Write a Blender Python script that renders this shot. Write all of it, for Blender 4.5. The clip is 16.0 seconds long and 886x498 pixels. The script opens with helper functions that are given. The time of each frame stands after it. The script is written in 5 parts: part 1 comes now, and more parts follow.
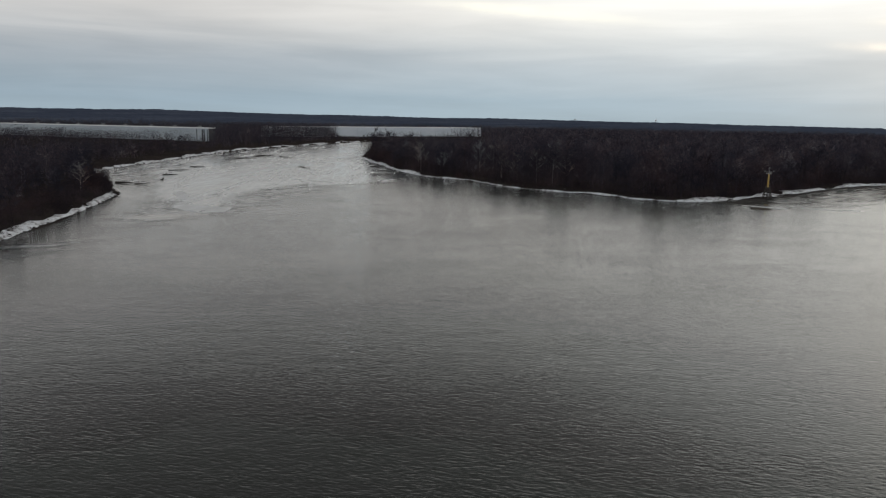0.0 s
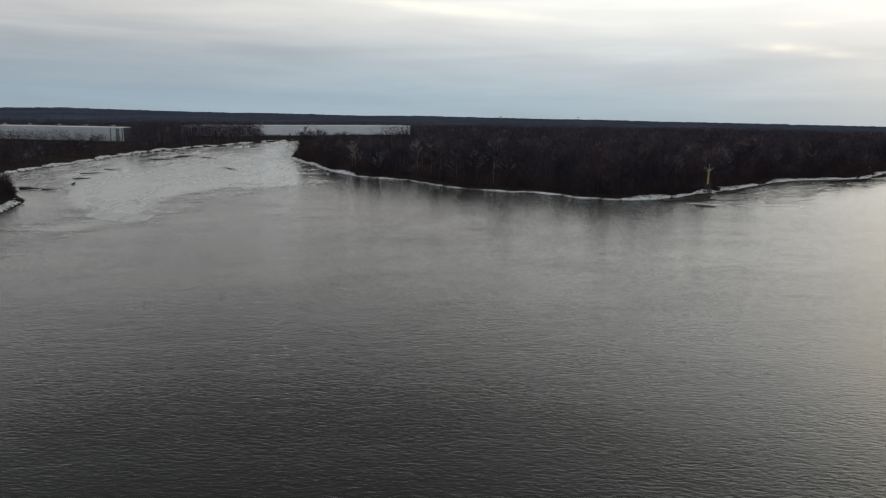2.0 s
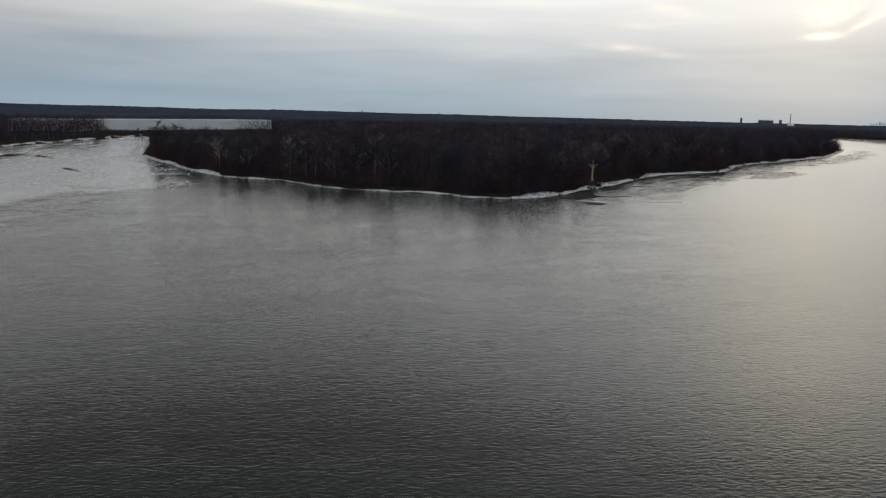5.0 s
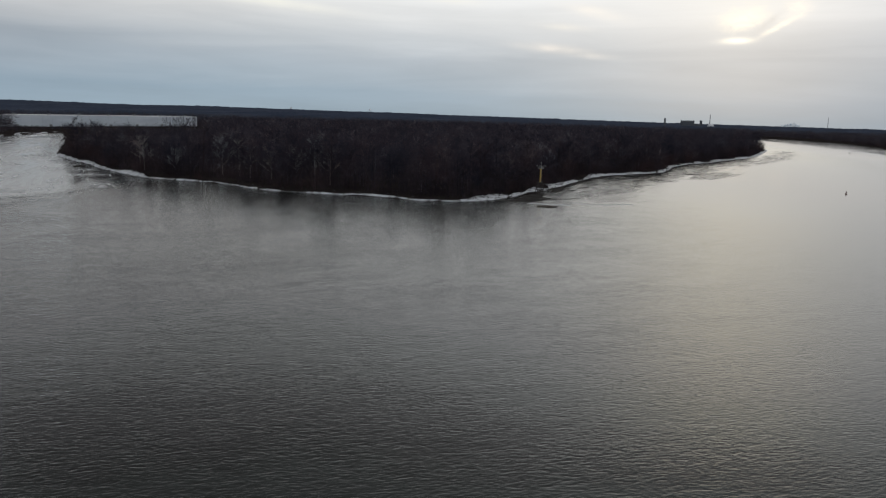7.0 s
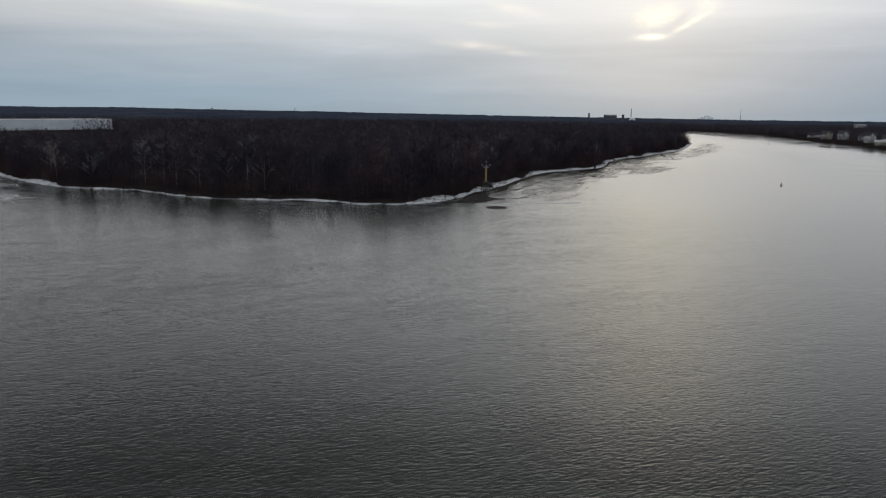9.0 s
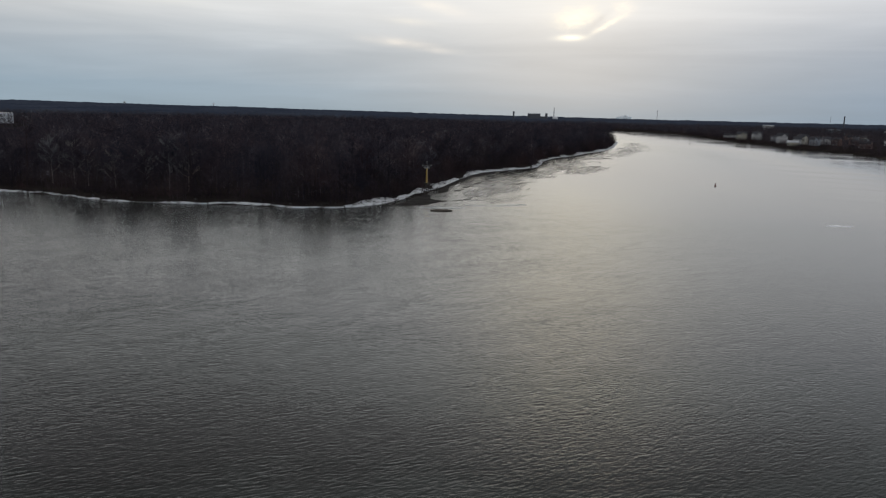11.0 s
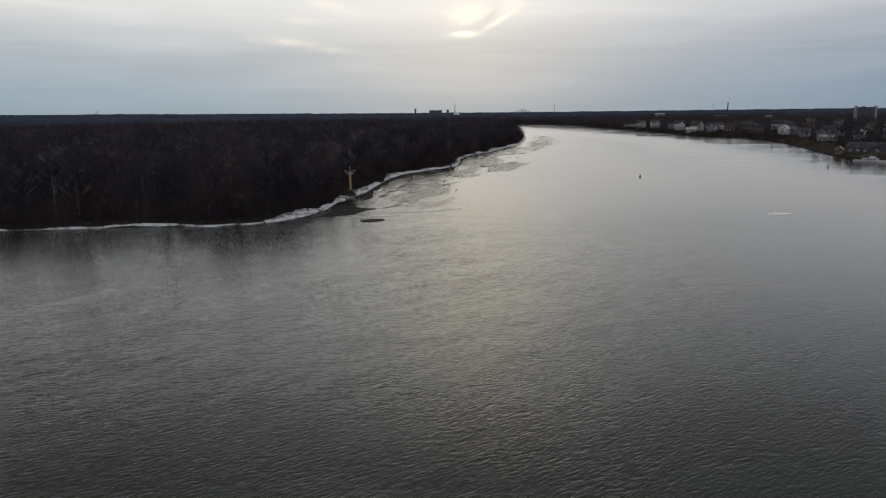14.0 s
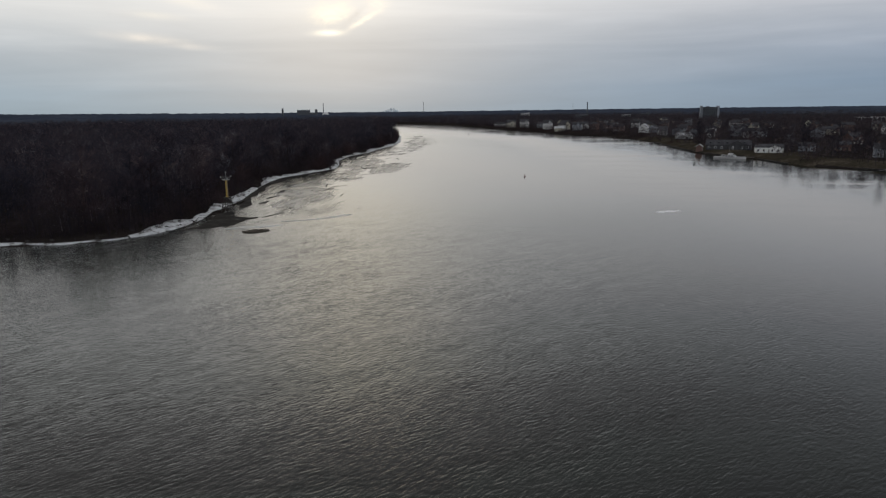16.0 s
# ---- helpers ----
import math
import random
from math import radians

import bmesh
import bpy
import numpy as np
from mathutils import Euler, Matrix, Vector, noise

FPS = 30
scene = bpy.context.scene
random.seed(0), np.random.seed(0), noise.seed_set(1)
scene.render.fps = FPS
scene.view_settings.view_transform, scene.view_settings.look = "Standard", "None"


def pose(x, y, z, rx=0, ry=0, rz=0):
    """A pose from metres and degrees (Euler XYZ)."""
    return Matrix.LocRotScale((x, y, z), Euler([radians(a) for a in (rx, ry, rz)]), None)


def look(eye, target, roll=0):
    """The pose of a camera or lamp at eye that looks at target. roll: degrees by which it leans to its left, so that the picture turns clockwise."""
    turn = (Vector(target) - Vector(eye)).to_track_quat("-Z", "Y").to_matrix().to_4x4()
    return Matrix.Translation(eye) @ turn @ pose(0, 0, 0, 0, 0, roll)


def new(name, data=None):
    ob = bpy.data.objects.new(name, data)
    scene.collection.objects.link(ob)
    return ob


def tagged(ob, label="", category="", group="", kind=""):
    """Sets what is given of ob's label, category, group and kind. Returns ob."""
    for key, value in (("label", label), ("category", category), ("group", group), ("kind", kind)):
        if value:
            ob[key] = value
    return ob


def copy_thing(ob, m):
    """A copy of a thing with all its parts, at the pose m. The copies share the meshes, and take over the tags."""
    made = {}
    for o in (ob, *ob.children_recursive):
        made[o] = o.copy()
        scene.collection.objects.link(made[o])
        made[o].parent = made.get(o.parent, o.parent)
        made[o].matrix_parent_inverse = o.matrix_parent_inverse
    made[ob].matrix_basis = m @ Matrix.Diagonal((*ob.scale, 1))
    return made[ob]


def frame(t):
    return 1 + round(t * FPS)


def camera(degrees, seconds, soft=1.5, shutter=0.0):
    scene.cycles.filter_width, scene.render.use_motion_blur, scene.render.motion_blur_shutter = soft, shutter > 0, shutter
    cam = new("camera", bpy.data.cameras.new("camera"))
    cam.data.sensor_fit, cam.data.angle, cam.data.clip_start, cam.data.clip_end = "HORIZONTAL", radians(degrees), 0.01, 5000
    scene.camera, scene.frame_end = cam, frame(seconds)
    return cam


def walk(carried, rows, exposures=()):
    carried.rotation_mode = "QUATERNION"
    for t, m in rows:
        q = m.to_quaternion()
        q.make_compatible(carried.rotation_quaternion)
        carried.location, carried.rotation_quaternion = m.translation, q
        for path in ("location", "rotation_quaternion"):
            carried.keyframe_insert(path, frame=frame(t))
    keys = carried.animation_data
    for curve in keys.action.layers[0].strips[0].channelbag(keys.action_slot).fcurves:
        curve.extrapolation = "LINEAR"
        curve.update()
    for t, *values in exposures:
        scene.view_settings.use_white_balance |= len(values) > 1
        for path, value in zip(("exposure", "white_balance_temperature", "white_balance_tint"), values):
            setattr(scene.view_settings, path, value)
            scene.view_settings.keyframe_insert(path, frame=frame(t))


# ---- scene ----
cam = camera(65.33, 16.0, soft=1.3)
walk(cam, [
    (0.0, pose(44.92, -45.26, 33.01, 79.369, 0, 32.545) @ pose(0, 0, 0, 0, 0, 0.959)),
    (0.5, pose(41.82, -43.21, 33.01, 79.329, 0, 31.117) @ pose(0, 0, 0, 0, 0, 1.151)),
    (1.0, pose(38.78, -41.10, 33.01, 79.317, 0, 29.675) @ pose(0, 0, 0, 0, 0, 1.109)),
    (1.5, pose(35.82, -38.94, 33.03, 79.286, 0, 28.234) @ pose(0, 0, 0, 0, 0, 0.926)),
    (2.0, pose(32.92, -36.72, 33.06, 79.265, 0, 26.510) @ pose(0, 0, 0, 0, 0, 0.752)),
    (2.5, pose(30.10, -34.45, 33.10, 79.250, 0, 24.846) @ pose(0, 0, 0, 0, 0, 0.758)),
    (3.0, pose(27.34, -32.12, 33.14, 79.187, 0, 23.172) @ pose(0, 0, 0, 0, 0, 0.720)),
    (3.5, pose(24.65, -29.74, 33.19, 79.152, 0, 21.354) @ pose(0, 0, 0, 0, 0, 0.479)),
    (4.0, pose(22.04, -27.30, 33.25, 79.084, 0, 19.204) @ pose(0, 0, 0, 0, 0, -0.110)),
    (4.5, pose(19.50, -24.82, 33.31, 79.010, 0, 16.988) @ pose(0, 0, 0, 0, 0, 0.242)),
    (5.0, pose(17.03, -22.27, 33.37, 78.978, 0, 15.108) @ pose(0, 0, 0, 0, 0, 1.017)),
    (7.5, pose(5.81, -8.75, 33.75, 78.928, 0, 8.000) @ pose(0, 0, 0, 0, 0, 1.378)),
    (8.0, pose(3.79, -5.89, 33.84, 78.913, 0, 6.618) @ pose(0, 0, 0, 0, 0, 1.260)),
    (8.5, pose(1.86, -2.97, 33.92, 78.914, 0, 5.161) @ pose(0, 0, 0, 0, 0, 0.950)),
    (9.0, pose(0.00, 0.00, 34.00, 78.847, 0, 3.484) @ pose(0, 0, 0, 0, 0, 0.659)),
    (9.5, pose(-1.78, 3.02, 34.08, 78.781, 0, 1.751) @ pose(0, 0, 0, 0, 0, 0.530)),
    (12.0, pose(-9.43, 18.93, 34.45, 78.736, 0, -4.739) @ pose(0, 0, 0, 0, 0, 1.910)),
    (12.5, pose(-10.70, 22.27, 34.51, 78.747, 0, -5.371) @ pose(0, 0, 0, 0, 0, 1.774)),
    (13.0, pose(-11.90, 25.66, 34.56, 78.715, 0, -6.434) @ pose(0, 0, 0, 0, 0, 0.732)),
    (13.5, pose(-13.00, 29.11, 34.61, 78.661, 0, -8.164) @ pose(0, 0, 0, 0, 0, -0.137)),
    (14.0, pose(-14.02, 32.60, 34.66, 78.604, 0, -10.583) @ pose(0, 0, 0, 0, 0, -0.788)),
    (14.5, pose(-14.95, 36.15, 34.69, 78.609, 0, -12.855) @ pose(0, 0, 0, 0, 0, 0.038)),
    (15.0, pose(-15.80, 39.75, 34.72, 78.542, 0, -15.434) @ pose(0, 0, 0, 0, 0, -0.824)),
    (15.5, pose(-16.55, 43.40, 34.74, 78.470, 0, -18.346) @ pose(0, 0, 0, 0, 0, -1.198)),
    (16.0, pose(-17.21, 47.11, 34.75, 78.440, 0, -21.278) @ pose(0, 0, 0, 0, 0, -0.787)),
], exposures=((0.0, 0.30, 6720, 9), (3.0, 0.19, 6620, 9), (5.2, 0.07, 6550, 10), (8.5, 0.0, 6380, 10), (12.5, -0.02, 6520, 10), (16.0, 0.0, 6580, 10)))

# ---- world, sun, exposure ----
scene.view_settings.exposure = 0.0
SUN_AZ, SUN_EL = 13.0, 8.5


def direction(az, el):
    """Unit vector of an azimuth east of north (+y) and an elevation, in degrees."""
    a, e = radians(az), radians(el)
    return Vector((math.sin(a) * math.cos(e), math.cos(a) * math.cos(e), math.sin(e)))


class Nodes:
    """Small wrapper to wire shader nodes."""

    def __init__(self, tree):
        self.tree = tree
        tree.nodes.clear()

    def add(self, kind, **values):
        n = self.tree.nodes.new(kind)
        for k, v in values.items():
            if k.startswith("i_"):
                self.plug(n.inputs[k[2:].replace("_", " ")], v)
            elif k.startswith("n_"):
                self.plug(n.inputs[int(k[2:])], v)
            elif k == "operation":
                n.operation = v
            elif k == "use_clamp":
                n.use_clamp = v
            elif k == "data_type":
                n.data_type = v
            elif k == "blend_type":
                n.blend_type = v
        return n

    def plug(self, socket, v):
        if isinstance(v, bpy.types.NodeSocket):
            self.tree.links.new(v, socket)
        else:
            socket.default_value = v

    def math(self, op, a, b=0.0, clamp=False):
        n = self.add("ShaderNodeMath", operation=op, use_clamp=clamp)
        self.plug(n.inputs[0], a), self.plug(n.inputs[1], b)
        return n.outputs[0]

    def mix(self, fac, a, b, blend="MIX"):
        n = self.add("ShaderNodeMix", data_type="RGBA", blend_type=blend)
        self.plug(n.inputs[0], fac), self.plug(n.inputs[6], a), self.plug(n.inputs[7], b)
        return n.outputs[2]

    def ramp(self, fac, stops):
        n = self.add("ShaderNodeValToRGB")
        self.plug(n.inputs[0], fac)
        e = n.color_ramp.elements
        while len(e) < len(stops):
            e.new(0.5)
        for el, (p, c) in zip(e, stops):
            el.position, el.color = p, (c if len(c) == 4 else (*c, 1))
        return n.outputs[0]

    def dot(self, a, v):
        n = self.add("ShaderNodeVectorMath", operation="DOT_PRODUCT")
        self.plug(n.inputs[0], a), self.plug(n.inputs[1], v)
        return n.outputs["Value"]


def make_world():
    world = bpy.data.worlds.new("overcast_dusk")
    scene.world = world
    world.use_nodes = True
    g = Nodes(world.node_tree)
    d = g.add("ShaderNodeTexCoord").outputs["Generated"]
    z = g.dot(d, (0, 0, 1))
    tex = g.add("ShaderNodeTexSky")
    tex.sky_type, tex.sun_disc, tex.dust_density = "NISHITA", False, 2.0
    tex.sun_elevation, tex.sun_rotation = radians(SUN_EL), radians(SUN_AZ)
    sky = tex.outputs[0]
    # cloud deck: stretched, layered bands
    m = g.add("ShaderNodeMapping", i_Vector=d, i_Scale=(1.1, 1.1, 14.0), i_Rotation=(0.03, -0.05, 0.3)).outputs[0]
    n1 = g.add("ShaderNodeTexNoise", i_Vector=m, i_Scale=1.6, i_Detail=7.0, i_Roughness=0.52, i_Distortion=0.6).outputs[0]
    m2 = g.add("ShaderNodeMapping", i_Vector=d, i_Scale=(5, 5, 30.0), i_Rotation=(0.05, -0.04, 0.9)).outputs[0]
    n2 = g.add("ShaderNodeTexNoise", i_Vector=m2, i_Scale=1.3, i_Detail=8.0, i_Roughness=0.55, i_Distortion=0.4).outputs[0]
    zz = g.math("ADD", z, g.math("MULTIPLY", g.math("SUBTRACT", n1, 0.5), 0.055))
    # blue-grey near the horizon, pale grey above, darker overhead
    col = g.ramp(g.math("MULTIPLY", zz, 1.0, True), HORIZON)
    # east is a duller violet grey, west keeps the blue
    warm = g.dot(d, tuple(direction(SUN_AZ, 0)))
    warm = g.math("POWER", g.math("MAXIMUM", warm, 0.0), 6.0)
    warm = g.math("MULTIPLY", warm, g.math("MULTIPLY", z, 9.0, True))
    col = g.mix(g.math("MULTIPLY", warm, WARM_AMOUNT), col, WARM_COLOUR)
    east = g.math("MULTIPLY", g.math("SUBTRACT", g.dot(d, tuple(direction(75, 0))), 0.48, True), 1.7, True)
    # EAST_HIGH adds a dimmer band, mostly above view, to darken the eastern water
    tint = g.ramp(z, ((0.0, EAST_TINT), (0.14, EAST_TINT), (0.20, EAST_HIGH), (0.33, EAST_TINT)))
    col = g.mix(east, col, tint, "MULTIPLY")
    # an added dim patch, centred above view high in the west, darkens the river
    west = g.math("MULTIPLY", g.math("SUBTRACT", g.dot(d, tuple(direction(-62, 42))), 0.62, True), 2.8, True)
    west = g.math("MULTIPLY", g.math("MULTIPLY", west, west), g.math("SUBTRACT", 3.0, g.math("MULTIPLY", west, 2.0)))
    col = g.mix(west, col, WEST_TINT, "MULTIPLY")
    # unseen southern sky is raised as fill for south-facing walls and woods
    south = g.math("MAXIMUM", g.dot(d, (0, -1, 0)), 0.0)
    tone = g.math("ADD", g.math("ADD", 1.0, g.math("MULTIPLY", south, 0.8)), g.math("MULTIPLY", g.math("SUBTRACT", n2, 0.5), 0.18))
    tone = g.math("ADD", tone, g.math("MULTIPLY", g.math("SUBTRACT", n1, 0.5), 0.30))
    col = g.mix(1.0, col, g.add("ShaderNodeCombineColor", n_0=tone, n_1=tone, n_2=tone).outputs[0], "MULTIPLY")
    # breaks in the deck where the low sun shines through; the first two are broad glows added above view to brighten
    # the water
    dn = g.add("ShaderNodeTexNoise", i_Vector=g.add("ShaderNodeMapping", i_Vector=d, i_Scale=(20, 20, 60)).outputs[0],
               i_Scale=1.2, i_Detail=5.0, i_Roughness=0.6).outputs[0]
    torn = g.add("ShaderNodeTexNoise", i_Vector=g.add("ShaderNodeMapping", i_Vector=d, i_Scale=(34, 34, 75)).outputs[0],
                 i_Scale=1.6, i_Detail=6.0, i_Roughness=0.62, i_Distortion=0.8).outputs[0]
    for k, (az, el, su, sv, tilt, amount, colour) in enumerate(GAPS):
        c = direction(az, el)
        right = Vector((math.cos(radians(az)), -math.sin(radians(az)), 0))
        up = right.cross(c)
        ca, sa = math.cos(radians(tilt)), math.sin(radians(tilt))
        e1, e2 = right * ca + up * sa, up * ca - right * sa
        u = g.math("DIVIDE", g.math("ADD", g.dot(d, tuple(e1)), -c.dot(e1)), radians(su))
        v = g.math("DIVIDE", g.math("ADD", g.dot(d, tuple(e2)), -c.dot(e2)), radians(sv))
        rr = g.math("ADD", g.math("MULTIPLY", u, u), g.math("MULTIPLY", v, v))
        front = g.math("GREATER_THAN", g.dot(d, tuple(c)), 0.0)
        rr = g.math("ADD", rr, g.math("MULTIPLY", g.math("SUBTRACT", torn if 1 < k < 7 else dn, 0.5), 3.4 if 1 < k < 7 else 2.0 if k > 6 else 0.0))
        f = g.math("MULTIPLY", g.math("EXPONENT", g.math("MULTIPLY", rr, -1.0)), front)
        f = g.math("MULTIPLY", f, amount, True)
        col = g.mix(f, col, (*colour, 1))
    deck = g.add("ShaderNodeBackground", i_Color=col, i_Strength=1.0).outputs[0]
    clear = g.add("ShaderNodeBackground", i_Color=sky, i_Strength=0.05).outputs[0]
    out = g.add("ShaderNodeMixShader", n_0=0.955, n_1=clear, n_2=deck).outputs[0]
    g.add("ShaderNodeOutputWorld", i_Surface=out)


HORIZON = ((0.0, (0.32, 0.41, 0.48)), (0.03, (0.31, 0.405, 0.485)), (0.075, (0.415, 0.475, 0.53)), (0.13, (0.75, 0.755, 0.745)),
           (0.165, (0.87, 0.865, 0.84)), (0.22, (0.93, 0.955, 0.965)), (0.34, (0.435, 0.475, 0.51)), (0.5, (0.185, 0.197, 0.222)), (0.72, (0.42, 0.43, 0.45)), (1.0, (0.62, 0.63, 0.65)))
WARM_AMOUNT, WARM_COLOUR = 0.42, (0.545, 0.58, 0.62, 1)
WEST_TINT = (0.51, 0.51, 0.55, 1)
EAST_TINT, EAST_HIGH = (0.65, 0.69, 0.80, 1), (0.54, 0.57, 0.67, 1)
GAPS = ((9.0, 19.5, 21.0, 8.5, 0, 0.70, (1.38, 1.42, 1.44)), (13.0, 17.6, 7.5, 5.0, 0, 0.75, (2.12, 1.92, 1.50)),
        # the torn patch round the hidden sun: glow, grey rift, bright feather, and the lens-shaped hole
        (12.9, 7.9, 2.4, 1.3, 8, 0.4, (0.88, 0.86, 0.80)), (12.8, 7.35, 1.25, 0.62, 8, 0.95, (1.16, 1.08, 0.90)),
        (14.5, 7.1, 1.2, 0.22, 40, 0.5, (0.66, 0.66, 0.66)), (16.3, 8.0, 0.9, 0.7, 30, 0.7, (1.0, 0.95, 0.87)), (15.3, 6.85, 1.3, 0.17, 30, 0.85, (1.06, 1.0, 0.88)),
        (12.45, 5.84, 0.95, 0.2, 2, 1.0, (1.32, 1.25, 1.05)),
        (-1.0, 5.3, 2.6, 0.33, -5, 0.5, (0.96, 0.90, 0.82)), (2.1, 8.0, 2.2, 0.4, -12, 0.5, (1.0, 0.95, 0.87)), (2.2, 4.75, 1.4, 0.22, -3, 0.3, (0.9, 0.86, 0.8)),
        (-0.2, 6.9, 1.8, 0.25, -4, 0.35, (0.95, 0.91, 0.82)), (-26.0, 8.4, 6.5, 0.38, -5, 0.7, (1.0, 0.98, 0.86)), (-9.2, 8.8, 2.2, 0.3, -5, 0.4, (0.98, 0.95, 0.84)))
make_world()

sun = new("sun", bpy.data.lights.new("sun", "SUN"))
sun.data.energy, sun.data.angle, sun.data.color = 0.3, radians(160), (1.0, 0.86, 0.66)
sun.matrix_world = look(direction(SUN_AZ, SUN_EL) * 100, (0, 0, 0))

# ---- materials ----


def material(name, stops, scale=1.0, rough=0.9, metallic=0.0, stretch=(1, 1, 1), fine=6.0, bump=0.0, per_object=0.0, detail=5.0, coord="Object", sheen=0.5):
    """A surface whose colour runs over the stops by two scales of noise, with fine relief."""
    mat = bpy.data.materials.new(name)
    mat.use_nodes = True
    g = Nodes(mat.node_tree)
    p = g.add("ShaderNodeTexCoord").outputs[coord] if coord == "Object" else g.add("ShaderNodeNewGeometry").outputs["Position"]
    p = g.add("ShaderNodeMapping", i_Vector=p, i_Scale=stretch).outputs[0]
    a = g.add("ShaderNodeTexNoise", i_Vector=p, i_Scale=scale, i_Detail=detail, i_Roughness=0.6).outputs[0]
    b = g.add("ShaderNodeTexNoise", i_Vector=p, i_Scale=scale * fine, i_Detail=4.0, i_Roughness=0.65).outputs[0]
    f = g.math("ADD", g.math("MULTIPLY", a, 0.65), g.math("MULTIPLY", b, 0.35))
    f = g.math("ADD", 0.5, g.math("MULTIPLY", g.math("SUBTRACT", f, 0.5), 2.2), True)
    col = g.ramp(f, stops)
    if per_object:
        r = g.add("ShaderNodeObjectInfo").outputs["Random"]
        v = g.math("ADD", 1.0 - per_object, g.math("MULTIPLY", r, 2 * per_object))
        col = g.mix(1.0, col, g.add("ShaderNodeCombineColor", n_0=v, n_1=v, n_2=v).outputs[0], "MULTIPLY")
    s = g.add("ShaderNodeBsdfPrincipled", i_Base_Color=col, i_Roughness=rough, i_Metallic=metallic)
    g.plug(s.inputs["Specular IOR Level"], sheen)
    if bump:
        s_n = g.add("ShaderNodeBump", i_Height=f, i_Distance=bump, i_Strength=0.8).outputs[0]
        g.plug(s.inputs["Normal"], s_n)
    g.add("ShaderNodeOutputMaterial", i_Surface=s.outputs[0])
    return mat


def woods_material(name, stops, patch=0.03):
    """Bark and twigs of a wood: colour varies tree by tree and in wide patches."""
    mat = bpy.data.materials.new(name)
    mat.use_nodes = True
    g = Nodes(mat.node_tree)
    geo = g.add("ShaderNodeNewGeometry")
    a = g.add("ShaderNodeTexNoise", i_Vector=geo.outputs["Position"], i_Scale=patch, i_Detail=3.0).outputs[0]
    b = g.add("ShaderNodeTexNoise", i_Vector=geo.outputs["Position"], i_Scale=0.09, i_Detail=2.0).outputs[0]
    r = geo.outputs["Random Per Island"]
    f = g.math("ADD", g.math("MULTIPLY", a, 0.34), g.math("MULTIPLY", b, 0.56))
    f = g.math("ADD", f, g.math("MULTIPLY", r, 0.10))
    f = g.math("ADD", 0.5, g.math("MULTIPLY", g.math("SUBTRACT", f, 0.5), 2.7), True)
    # some kinds of tree have redder twigs, some greyer
    kind = g.add("ShaderNodeTexNoise", i_Vector=geo.outputs["Position"], i_Scale=0.055, i_Detail=1.0).outputs[0]
    kind = g.math("ADD", 0.5, g.math("MULTIPLY", g.math("SUBTRACT", kind, 0.5), 3.5), True)
    col = g.mix(1.0, g.ramp(f, stops), g.ramp(kind, ((0.0, (0.90, 1.0, 1.08)), (0.55, (1.0, 1.0, 1.0)), (1.0, (1.12, 0.985, 0.94)))), "MULTIPLY")
    s = g.add("ShaderNodeBsdfPrincipled", i_Base_Color=col, i_Roughness=0.95)
    g.plug(s.inputs["Specular IOR Level"], 0.0)
    g.add("ShaderNodeOutputMaterial", i_Surface=s.outputs[0])
    return mat


